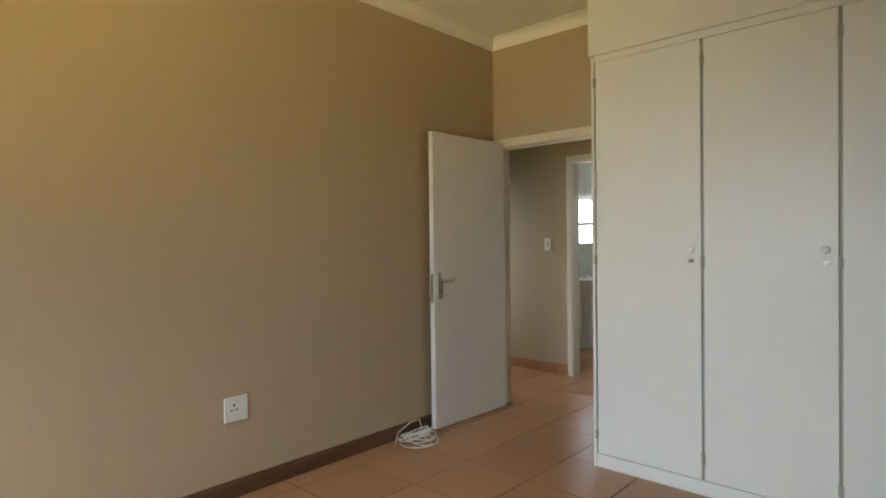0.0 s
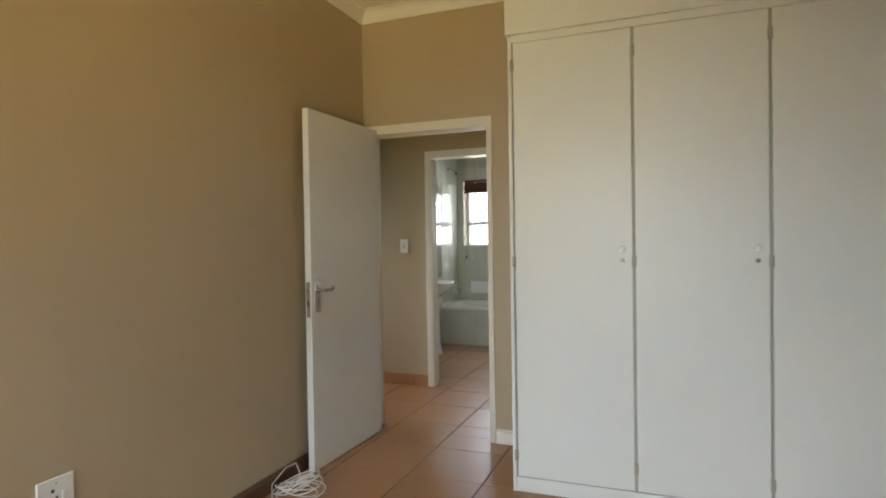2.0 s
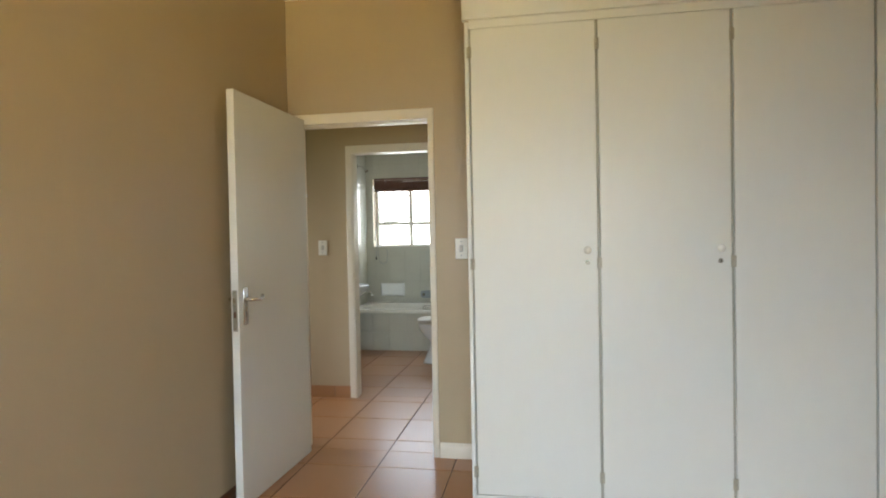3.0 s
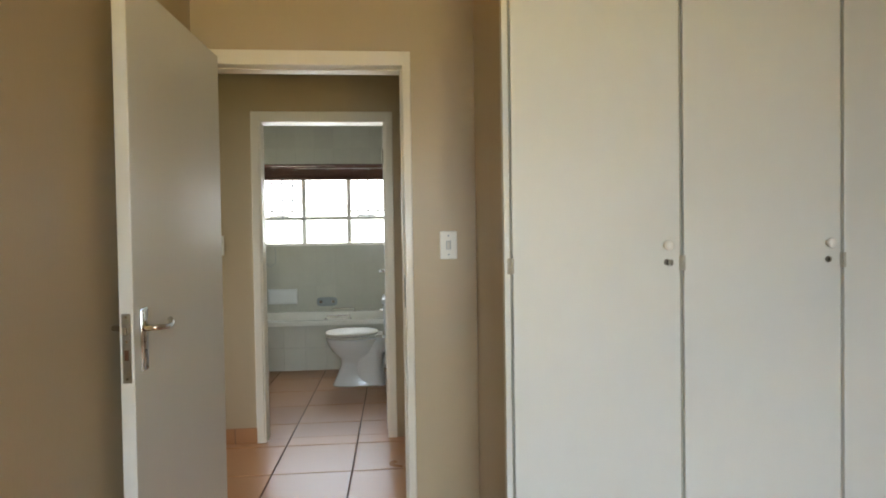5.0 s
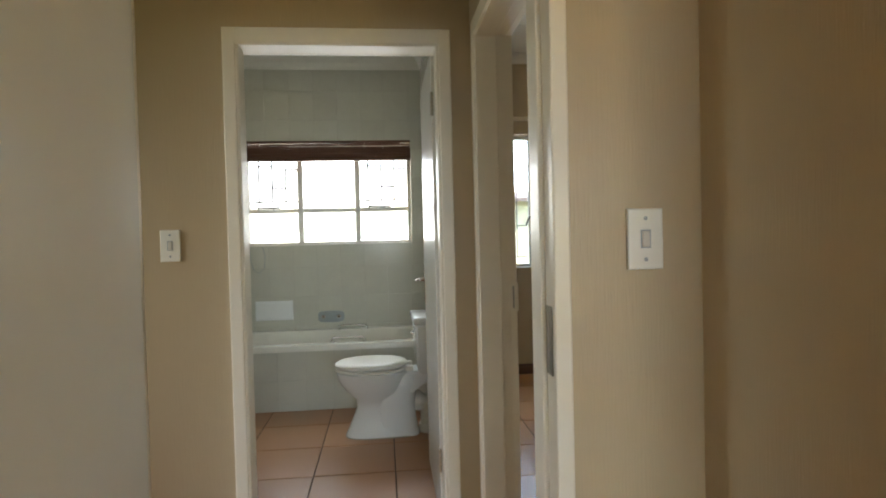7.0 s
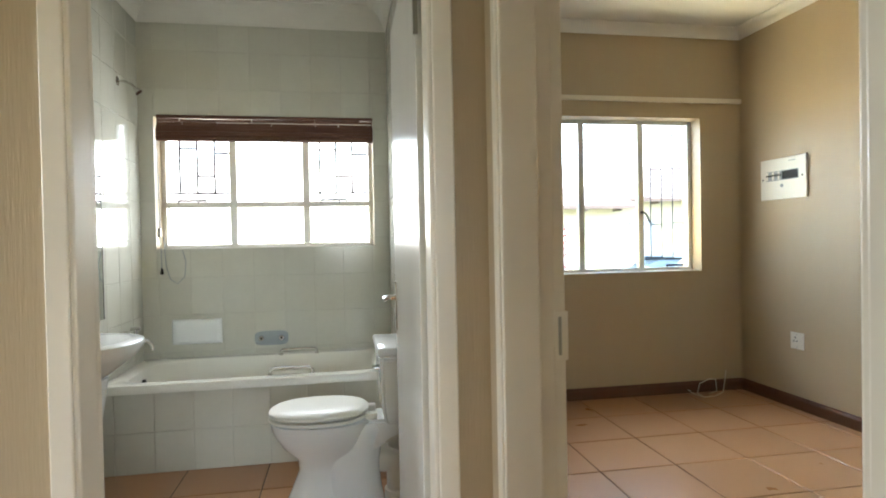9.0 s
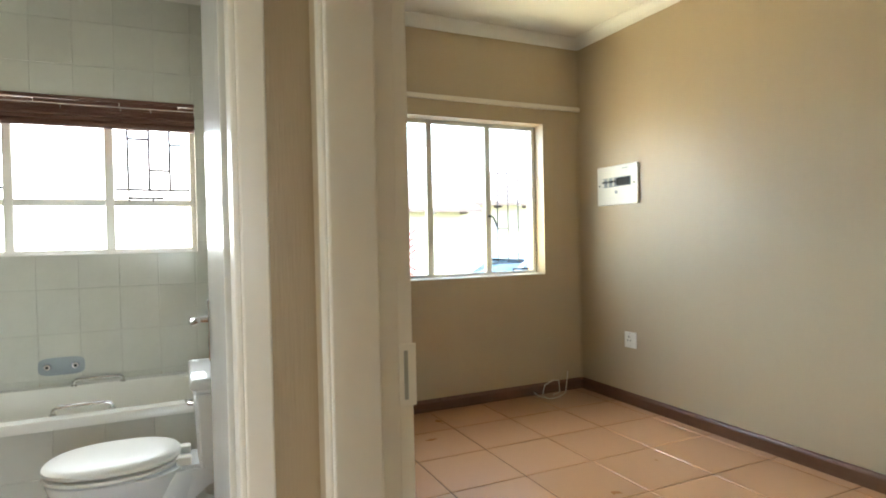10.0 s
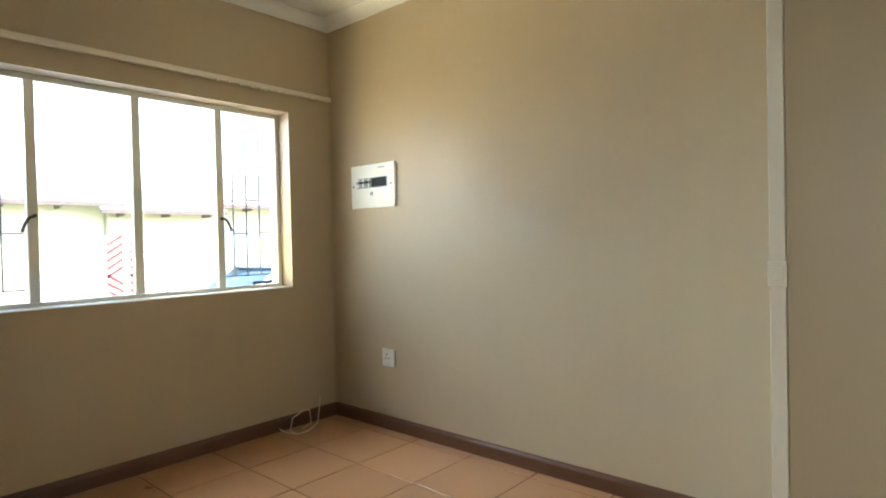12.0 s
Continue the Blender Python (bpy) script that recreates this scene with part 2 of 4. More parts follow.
# roof over the house, against the sky
structure("roof", bx(bmesh.new(), (XP - 0.6, YB - 0.3, H + 0.13), (XR + 0.6, YFB + 0.35, H + 0.25)), ROOF)


# ---- skirtings ----
def skirting(name, p, q, inward, mat=WOOD, h=0.09, t=0.016, label="dark brown timber skirting along the wall"):
    p, q, n = Vector((*p, 0)), Vector((*q, 0)), Vector((*inward, 0))
    prof = [(0.001, 0.0), (t, 0.0), (t, h * 0.72), (t * 0.8, h * 0.82), (t * 0.45, h * 0.92), (t * 0.4, h), (0.001, h)]
    rings = [[e + n * d + Vector((0, 0, z)) for d, z in prof] for e in (p, q)]
    structure(name, loft(bmesh.new(), rings), mat, label)


skirting("baseboard_bedroom_left", (XL, YB), (XL, YD), (1, 0))
skirting("baseboard_bedroom_left_of_door", (XL + 0.017, YD), (-2.69, YD), (0, -1))
skirting("baseboard_small_room_window", (XEB, YF), (X3, YF), (0, -1))
skirting("baseboard_small_room_right", (X3, 4.42), (X3, YF - 0.017), (-1, 0))
skirting("baseboard_small_room_left", (XEB, 4.75), (XEB, YF - 0.017), (1, 0))
skirting("baseboard_beside_wardrobe", (-1.825, YD), (-1.49, YD), (0, -1), FRAME, 0.09, 0.014, "white painted skirting beside the wardrobe")


# ---- steel door frames ----
def door_frame(name, along, u0, u1, v0, v1, top, stop_from, label, strike=None, lip=0.018):
    """Pressed steel frame round an opening; v0..v1 crosses the wall, the stop begins at stop_from."""
    def P(u, v, z):
        return (u, v, z) if along == "x" else (v, u, z)
    ob = base(name, P((u0 + u1) / 2, (v0 + v1) / 2, 0), label, "door frame", kind="structure")
    e = 0.012
    sa, sb = stop_from
    for side, u, s in (("jamb", u0, 1), ("jamb", u1, -1)):
        bm = bmesh.new()
        for va, vb in ((v0 - e, v0 + 0.018), (v1 - 0.018, v1 + e)):
            bx(bm, P(u - s * lip, va, 0), P(u + s * 0.017, vb, top + 0.049), 0.004, 2)
        bx(bm, P(u - s * 0.001, v0 + 0.01, 0), P(u + s * 0.0165, v1 - 0.01, top))
        bx(bm, P(u + s * 0.015, sa, 0), P(u + s * 0.028, sb, top - 0.005), 0.004, 2)
        under(ob, side, bm, FRAME)
    bm = bmesh.new()
    for va, vb in ((v0 - e + 0.001, v0 + 0.017), (v1 - 0.017, v1 + e - 0.001)):
        bx(bm, P(u0 - lip + 0.001, va, top - 0.012), P(u1 + lip - 0.001, vb, top + 0.05), 0.004, 2)
    bx(bm, P(u0, v0 + 0.01, top - 0.011), P(u1, v1 - 0.01, top))
    bx(bm, P(u0 + 0.01, sa + 0.001, top - 0.016), P(u1 - 0.01, sb - 0.001, top + 0.005), 0.003)
    under(ob, "head", bm, FRAME)
    if strike:
        u, s, va, vb, za, zb = strike
        plate = under(ob, "strike_plate", bx(bmesh.new(), P(u, va, za), P(u + s * 0.003, vb, zb), 0.001), STEEL if along == "x" else FRAME, "latch strike plate")
        slot = bmesh.new()
        bx(slot, P(u + s * 0.003, va + (vb - va) * 0.28, za + 0.012), P(u + s * 0.0045, va + (vb - va) * 0.5, zb - 0.012))
        under(ob, "slot", slot, GAP)
    return ob


door_frame("door_1", "x", BED_DOOR[0], BED_DOOR[1], YD, YDB, 2.04, (YD + 0.05, YDB + 0.006), "cream enamelled steel door frame of the bedroom",
           (BED_DOOR[1] - 0.0175, -1, YD + 0.004, YD + 0.042, 0.98, 1.12))
door_frame("door_2", "x", BATH_DOOR[0], BATH_DOOR[1], YH, YHB, 2.042, (YH - 0.006, YHB - 0.05), "cream enamelled steel door frame of the bathroom", lip=0.032)
door_frame("door_3", "y", ROOM_DOOR[0], ROOM_DOOR[1], XE, XEB, 2.04, (XE - 0.006, XEB - 0.05), "cream enamelled steel door frame of the small room",
           (ROOM_DOOR[1] - 0.0175, -1, XEB - 0.016, XEB + 0.016, 0.97, 1.08))


# ---- door leaves ----
def door_leaf(name, hinge, angle, width, label, flip=1, height=2.055):
    """Flush leaf that runs from its hinge along local x, its room face towards local -y."""
    ob = base(name, (0, 0, 0), label, "door")
    leaf = part("leaf", bx(bmesh.new(), (0, -0.02, 0.008), (width, 0.02, height), 0.0025, 2), ENAMEL, ob)
    zc = 1.03
    for s in (-1, 1):
        y = s * 0.02
        pl = bmesh.new()
        bx(pl, (width - 0.078, min(y, y + s * 0.007), zc - 0.125), (width - 0.036, max(y, y + s * 0.007), zc + 0.06), 0.003, 2)
        plate = part("back_plate", pl, CHROME, ob, "chrome lever back plate", True)
        lv = bmesh.new()
        cyl(lv, (width - 0.057, y + s * 0.005, zc), (width - 0.057, y + s * 0.03, zc), 0.011, 0.009)
        tube(lv, [(width - 0.057, y + s * 0.012, zc), (width - 0.057, y + s * 0.034, zc), (width - 0.063, y + s * 0.046, zc), (width - 0.078, y + s * 0.052, zc), (width - 0.105, y + s * 0.053, zc - 0.003),
                  (width - 0.13, y + s * 0.052, zc), (width - 0.15, y + s * 0.046, zc + 0.006), (width - 0.16, y + s * 0.036, zc + 0.012)], 0.0085, 10)
        lever = part("lever_handle", lv, CHROME, plate, "curved chrome lever handle", True)
        kh = cyl(bmesh.new(), (width - 0.057, y + s * 0.0068, zc - 0.066), (width - 0.057, y + s * 0.0078, zc - 0.066), 0.004, seg=10)
        bx(kh, (width - 0.0588, min(y + s * 0.0068, y + s * 0.0077), zc - 0.088), (width - 0.0552, max(y + s * 0.0068, y + s * 0.0077), zc - 0.066))
        part("keyhole", kh, DARK, plate)
        for sx, sz in ((-0.013, 0.051), (0.013, 0.051), (0.0, -0.114)):
            part("screw", cyl(bmesh.new(), (width - 0.057 + sx, y + s * 0.0065, zc + sz), (width - 0.057 + sx, y + s * 0.0082, zc + sz), 0.0042, seg=10), STEEL, plate)
    lock = part("lock_plate", bx(bmesh.new(), (width, -0.0125, zc - 0.15), (width + 0.0022, 0.0125, zc + 0.05), 0.0008), STEEL, ob, "steel mortice lock face plate")
    part("latch_bolt", bx(bmesh.new(), (width + 0.002, -0.006, zc - 0.012), (width + 0.011, 0.006, zc + 0.012), 0.002), CHROME, lock)
    part("dead_bolt", bx(bmesh.new(), (width + 0.002, -0.006, zc - 0.085), (width + 0.0035, 0.006, zc - 0.055), 0.0005), WOOD, lock)
    for z in (-0.138, -0.03, 0.04):
        part("screw", cyl(bmesh.new(), (width + 0.002, 0, zc + z), (width + 0.0032, 0, zc + z), 0.0035, seg=10), CHROME, lock)
    for z in (0.25, 1.78):
        part("hinge", cyl(bmesh.new(), (-0.004, -flip * 0.02, z), (-0.004, -flip * 0.02, z + 0.1), 0.007), STEEL, ob)
    ob.matrix_basis = pose(*hinge, 0, 0, angle)
    return ob


door_leaf("bedroom_door", (-2.655, YD - 0.02, 0), -90 - 1.9, 0.78, "white enamelled flush door standing open against the wall")
door_leaf("bathroom_door", (-1.959, YHB + 0.016, 0), 89.6, 0.755, "glossy white flush bathroom door standing open", -1)


# ---- wardrobes ----
def hinge_part(parent, x, y, z, nx=0, ny=-1):
    bm = bmesh.new()
    if ny:
        bx(bm, (x - 0.011, y - 0.004, z - 0.026), (x + 0.011, y, z + 0.026), 0.0012)
        cyl(bm, (x, y - 0.005, z - 0.026), (x, y - 0.005, z - 0.002), 0.0062, seg=10)
        cyl(bm, (x, y - 0.005, z + 0.002), (x, y - 0.005, z + 0.026), 0.0062, seg=10)
    else:
        bx(bm, (x - 0.004, y - 0.026, z - 0.026), (x, y + 0.012, z + 0.026), 0.0012)
        cyl(bm, (x - 0.002, y + 0.012, z - 0.026), (x - 0.002, y + 0.012, z + 0.026), 0.007, seg=10)
    return part("hinge", bm, HINGE, parent, "painted butt hinge")


def wardrobe(name, x0, y_front, y_back, edges, knobs, facing, label, z_top=2.30):
    """Built-in cupboard: carcass, plinth, doors with knob, lock and hinges, and top cupboards. facing -1 looks to -y."""
    f = facing
    ob = base(name, (0, 0, 0), label, "wardrobe")
    x1 = edges[-1][1] + 0.016

    def B(xa, xb, ya, yb, za, zb, bev=0.0):
        return bx(bmesh.new(), (xa, min(ya, yb), za), (xb, max(ya, yb), zb), bev, 2)
    inner = y_front - f * 0.022
    # carcass face seen between the doors, toned dark to paint in the gap shade
    part("carcass", B(x0 + 0.02, x1, y_front - f * 0.0155, y_back, 0.0, H), GAP_SHADE, ob)
    part("side_panel", B(x0, x0 + 0.02, inner - f * 0.012, y_back, 0.0, H), PAINT, ob, "tan painted end panel")
    part("front_stile", B(x0 - 0.001, x0 + 0.018, y_front, inner - f * 0.012, 0.0, z_top + 0.035, 0.002), CUPB, ob)
    part("plinth", B(x0 + 0.018, x1, y_front - f * 0.006, inner, 0.0, 0.075, 0.002), CUPB, ob)
    part("top_rail", B(x0 + 0.018, x1, y_front - f * 0.006, inner, z_top + 0.004, z_top + 0.045), CUPB, ob)
    for i, (a, b) in enumerate(edges):
        d = part("door", B(a, b, y_front, y_front - f * 0.018, 0.082, z_top, 0.0025), CUPB, ob)
        hx = a - 0.007 if i < 3 else b + 0.008
        for z in (0.19, 1.187, 2.19):
            hinge_part(d, hx, y_front + (0 if f < 0 else 0.004), z)
        if knobs[i]:
            kx = b - 0.047 if knobs[i] > 0 else a + 0.047
            yk = y_front
            kb = bmesh.new()
            cyl(kb, (kx, yk, 1.247), (kx, yk + f * 0.014, 1.247), 0.009, 0.008)
            ball(kb, (kx, yk + f * 0.02, 1.247), 0.0175, 1, 0.62, 1)
            part("knob", kb, PLASTIC, d, "round white knob", True)
            lk = bmesh.new()
            cyl(lk, (kx + 0.001, yk, 1.190), (kx + 0.001, yk + f * 0.005, 1.190), 0.0115, 0.010)
            lo = part("cam_lock", lk, STEEL, d, "small chrome cam lock", True)
            part("keyhole", bx(bmesh.new(), (kx - 0.001, yk + f * 0.0048, 1.185), (kx + 0.003, yk + f * 0.0056, 1.195)), DARK, d)
            if i == 0:
                key = bmesh.new()
                bx(key, (kx, yk + f * 0.022 - 0.012, 1.189), (kx + 0.002, yk + f * 0.022 + 0.018, 1.191))
                cyl(key, (kx - 0.001, yk + f * 0.032, 1.190), (kx + 0.003, yk + f * 0.032, 1.190), 0.010)
                part("key", key, STEEL, d)
    for a, b in ((x0 - 0.012, edges[1][1] + 0.011), (edges[1][1] + 0.015, x1)):
        part("top_door", B(a, b, y_front + f * 0.012, y_front - f * 0.008, z_top + 0.043, H - 0.03, 0.002), CUPB, ob)
    part("top_end", B(x0 - 0.012, x0 + 0.0, inner, y_front - f * 0.009, z_top + 0.043, H - 0.03), CUPB, ob)
    return ob


YW = 2.95
wardrobe("built_in_wardrobe", -1.553, YW, YD - 0.001, [(-1.526, -0.954), (-0.940, -0.377), (-0.363, 0.196), (0.206, 0.786), (0.798, 1.40)], [1, 1, 0, -1, 1], -1,
         "cream painted built-in wardrobe with flush doors and round knobs")

# the wardrobe of the small room shows its end panel, front stile and hinge
WX, WY = -0.592, 4.412
w3 = base("small_room_wardrobe", (WX, WY, 0), "built-in wardrobe with tan end panel and white stile", "wardrobe")
under(w3, "carcass", bx(bmesh.new(), (WX + 0.02, YDB + 0.001, 0), (X3 - 0.001, WY - 0.038, H)), GAP)
under(w3, "end_panel", bx(bmesh.new(), (WX, YDB + 0.001, 0), (WX + 0.02, WY - 0.025, H)), PAINT, "tan painted end panel")
under(w3, "front_stile", bx(bmesh.new(), (WX - 0.004, WY - 0.024, 0), (WX + 0.025, WY, H - 0.08), 0.002, 2), FRAME)
for k in range(3):
    a, b = WX + 0.035 + k * 0.515, WX + 0.540 + k * 0.515
    under(w3, "door", bx(bmesh.new(), (a, WY - 0.02, 0.08), (b, WY, 2.3), 0.002), CUPB)
    under(w3, "top_door", bx(bmesh.new(), (a, WY - 0.02, 2.34), (b, WY + 0.002, H - 0.08), 0.002), CUPB)
hg = bmesh.new()
bx(hg, (WX - 0.0075, WY - 0.026, 1.180), (WX - 0.004, WY + 0.0015, 1.222), 0.001)
bx(hg, (WX - 0.009, WY - 0.018, 1.190), (WX - 0.007, WY - 0.007, 1.212), 0.0008)
under(w3, "hinge", hg, FRAME, "painted butt hinge")


# ---- switches, sockets and the distribution board ----
def plate_thing(name, label, category, w, h, m, rocker=True, socket=False):
    """Wall plate in the local xz plane that faces -y."""
    ob = base(name, (0, 0, 0), label, category, "wall " + category + "es" if rocker else "wall " + category + "s")
    part("face_plate", bx(bmesh.new(), (-w / 2, -0.009, -h / 2), (w / 2, 0, h / 2), 0.003, 2), PLASTIC, ob)
    if rocker:
        part("rocker_well", bx(bmesh.new(), (-0.0105, -0.0096, -0.0185), (0.0105, -0.0088, 0.0185)), GREYPL, ob)
        part("rocker", bx(bmesh.new(), (-0.008, -0.0125, -0.016), (0.008, -0.008, 0.016), 0.002, 2), ROCK, ob)
        for z in (-0.041, 0.041):
            part("screw", cyl(bmesh.new(), (0, -0.0085, z), (0, -0.0102, z), 0.0042, seg=10), GREYPL, ob)
    if socket:
        for x, z, r in ((-0.012, 0.022, 0.0062), (-0.026, -0.004, 0.005), (0.002, -0.004, 0.005)):
            part("pin_hole", cyl(bmesh.new(), (x, -0.0088, z), (x, -0.0098, z), r, seg=10), DARK, ob)
        part("rocker", bx(bmesh.new(), (0.02, -0.0125, -0.012), (0.036, -0.008, 0.012), 0.002, 2), PLASTIC, ob)
        for z in (-0.045, 0.045):
            part("screw", cyl(bmesh.new(), (0, -0.0085, z), (0, -0.0102, z), 0.0035, seg=10), GREYPL, ob)
    ob.matrix_basis = m
    return ob


plate_thing("light_switch", "white one-lever light switch beside the bedroom door", "switch", 0.074, 0.122, pose(-1.676, YD, 1.251))
plate_thing("light_switch", "white one-lever light switch on the passage wall", "switch", 0.074, 0.122, pose(-3.012, YH, 1.255))
plate_thing("wall_socket", "square white wall socket on the tan wall", "socket", 0.128, 0.128, pose(XL, 1.392, 0.455, 0, 0, 90), False, True)
plate_thing("wall_socket", "square white wall socket above the skirting", "socket", 0.118, 0.118, pose(X3, 7.024, 0.484, 0, 0, -90), False, True)

db = base("distribution_board", (0, 0, 0), "white flush distribution board with breaker window", "fuse box")
DW, DH = 0.437, 0.298
part("cover", bx(bmesh.new(), (-DW / 2, -0.016, -DH / 2), (DW / 2, 0, DH / 2), 0.004, 2), PLASTIC, db)
part("rim", bx(bmesh.new(), (-0.155, -0.0185, -0.012), (0.150, -0.0155, 0.058), 0.001), GREYPL, db)
for k in range(8):
    br = part("breaker", bx(bmesh.new(), (-0.148 + k * 0.0185, -0.025, -0.006), (-0.131 + k * 0.0185, -0.018, 0.052), 0.001), GREYPL if k % 3 else PLASTIC, db)
    part("toggle", bx(bmesh.new(), (-0.143 + k * 0.0185, -0.031, 0.020), (-0.136 + k * 0.0185, -0.024, 0.034), 0.001), DARK, br)
part("blank_panel", bx(bmesh.new(), (0.004, -0.0215, -0.007), (0.144, -0.0182, 0.053), 0.001), DARK, db, "black blanking panel")
part("label_strip", bx(bmesh.new(), (-0.150, -0.0175, -0.040), (0.150, -0.0158, -0.022)), PLASTIC, db)
part("catch", cyl(bmesh.new(), (-0.005, -0.016, -0.052), (-0.005, -0.020, -0.052), 0.013), GREYPL, db)
for x in (-0.19, 0.185):
    part("screw", cyl(bmesh.new(), (x, -0.015, 0.005), (x, -0.019, 0.005), 0.0065, seg=10), DARK, db)
part("lettering", bx(bmesh.new(), (0.06, -0.0168, 0.118), (0.125, -0.0158, 0.124)), GREYPL, db)
db.matrix_basis = pose(X3, 7.135, 1.645, 0, 0, -90)


# ---- windows ----
def bar(bm, a, b, bev=0.003):
    return bx(bm, a, b, bev)


def handle(parent, x, y, z, s=1):
    bm = bmesh.new()
    cyl(bm, (x, y, z), (x, y - 0.022, z), 0.009, seg=10)
    tube(bm, [(x - s * 0.012, y - 0.024, z + 0.006), (x, y - 0.026, z + 0.002), (x + s * 0.022, y - 0.028, z - 0.008), (x + s * 0.040, y - 0.03, z - 0.04), (x + s * 0.054, y - 0.03, z - 0.08)], 0.008, 8)
    part("window_handle", bm, BLACK, parent, "dark casement handle", True)


def stay(parent, x, y, z, w=0.13):
    bm = bmesh.new()
    bx(bm, (x - w / 2, y - 0.016, z), (x + w / 2, y - 0.004, z + 0.016), 0.002)
    cyl(bm, (x - w / 2 + 0.01, y - 0.009, z - 0.012), (x - w / 2 + 0.01, y - 0.009, z + 0.01), 0.005, seg=8)
    cyl(bm, (x + w * 0.2, y - 0.009, z - 0.012), (x + w * 0.2, y - 0.009, z + 0.016), 0.005, seg=8)
    part("stay", bm, BLACK, parent, "dark peg stay")


def bars(parent, y, xs, zs, cross, e=0.0038):
    bm = bmesh.new()
    for x in xs:
        bx(bm, (x - e, y - 0.004, zs[0]), (x + e, y + 0.004, zs[1]))
    for xa, xb, z in cross:
        bx(bm, (xa, y - 0.0045, z - e), (xb, y + 0.0045, z + e))
    part("burglar_bars", bm, BLACK, parent, "thin dark burglar bars")


def steel_window(name, win, y, mulls, transom, label):
    x0, x1, z0, z1 = win
    ob = base(name, (0, 0, 0), label, "window", kind="structure")
    t = 0.03
    mulls = sorted(mulls)
    fr = bmesh.new()
    bar(fr, (x0, y - 0.02, z0), (x0 + t, y + 0.02, z1))
    bar(fr, (x1 - t, y - 0.02, z0), (x1, y + 0.02, z1))
    bar(fr, (x0 + t, y - 0.019, z0), (x1 - t, y + 0.019, z0 + t))
    bar(fr, (x0 + t, y - 0.019, z1 - t), (x1 - t, y + 0.019, z1))
    part("window_frame", fr, WFRAME, ob)
    for m in mulls:
        part("mullion", bar(bmesh.new(), (m - 0.024, y - 0.022, z0 + t), (m + 0.024, y + 0.018, z1 - t)), WFRAME, ob)
    xs = [x0 + t, *[v for m in mulls for v in (m - 0.024, m + 0.024)], x1 - t]
    cells = list(zip(xs[::2], xs[1::2]))
    for a, b in cells:
        spans = [(z0 + t, z1 - t)]
        if transom:
            part("transom", bar(bmesh.new(), (a, y - 0.02, transom - 0.02), (b, y + 0.017, transom + 0.02)), WFRAME, ob)
            spans = [(z0 + t, transom - 0.02), (transom + 0.02, z1 - t)]
        for za, zb in spans:
            pane = part("pane", bx(bmesh.new(), (a, y + 0.002, za), (b, y + 0.006, zb)), GLASS, ob)
            pane.visible_shadow = False
    return ob, cells


YG = 7.765
w1, c1 = steel_window("window_1", BATH_WIN, YG, (-2.925, -2.420), 1.525, "white steel bathroom window with burglar bars")
for a, b in (c1[0], c1[2]):
    w = b - a
    bars(w1, YG + 0.06, (a + w * 0.17, a + w * 0.45, a + w * 0.73), (1.60, 2.08),
         ((a, b, 1.612), (a + w * 0.17, a + w * 0.45, 1.93), (a + w * 0.45, a + w * 0.73, 1.735), (a + w * 0.17, a + w * 0.45, 1.99), (a + w * 0.73, b, 1.9)), 0.008)
    stay(w1, (a + b) / 2 - 0.04, YG - 0.02, 1.546, 0.2)
w2, c2 = steel_window("window_2", ROOM_WIN, YG - 0.02, (0.192, -0.312, -0.826), 0, "white steel window of the small room with burglar bars")
YG2 = YG - 0.02
for (a, b), s in ((c2[3], 1), (c2[0], -1)):
    w = b - a
    bars(w2, YG2 + 0.06, (a + w * 0.27, a + w * 0.52, a + w * 0.77), (1.05, 2.07),
         ((a, b, 1.055), (a, b, 2.07), (a, a + w * 0.27, 1.56), (a + w * 0.27, a + w * 0.52, 1.79), (a + w * 0.52, a + w * 0.77, 1.57), (a + w * 0.27, a + w * 0.52, 1.34), (a + w * 0.77, b, 1.80), (a + w * 0.77, b, 1.35)))
    stay(w2, b - 0.13 if s > 0 else a + 0.13, YG2 - 0.02, 1.0, 0.15)
handle(w2, 0.194, YG2 - 0.022, 1.435, 1)
handle(w2, -0.828, YG2 - 0.022, 1.435, -1)
for k, (m) in enumerate((w1, w2)):
    win = (BATH_WIN, ROOM_WIN)[k]
    part("window_sill", bx(bmesh.new(), (win[0], YF + 0.002, win[2] + 0.0005), (win[1], YG - 0.03, win[2] + 0.008), 0.002), WFRAME, m)
w4, c4 = steel_window("window_3", BED_WIN, YB - 0.08, (-1.875, -1.35, -0.825), 0, "white steel bedroom window")

# curtain batten over the small room's window
bt = bmesh.new()
bx(bt, (XEB + 0.01, YF - 0.028, 2.288), (X3 - 0.004, YF, 2.322), 0.004, 2)
rf = random.Random(5)
for k in range(26):
    fx = rf.uniform(0.0, 0.55) if k < 18 else rf.uniform(-1.2, 0.9)
    fw = rf.uniform(0.004, 0.02)
    bx(bt, (fx, YF - 0.031 - rf.uniform(0, 0.003), 2.284 - rf.uniform(0, 0.006)), (fx + fw, YF - 0.02, 2.296 + rf.uniform(0, 0.01)), 0.001)
tagged(part("curtain_rail", bt, FRAME), "white painted curtain batten over the window", "curtain rail")
cc = bmesh.new()
tube(cc, [(X3 - 0.012, YF - 0.01, 0.09), (X3 - 0.012, YF - 0.009, 0.8), (X3 - 0.013, YF - 0.01, 1.5), (X3 - 0.012, YF - 0.012, 2.05)], 0.005, 6)
tagged(part("corner_cable", cc, PAINT), "thin painted cable up the corner", "cable")

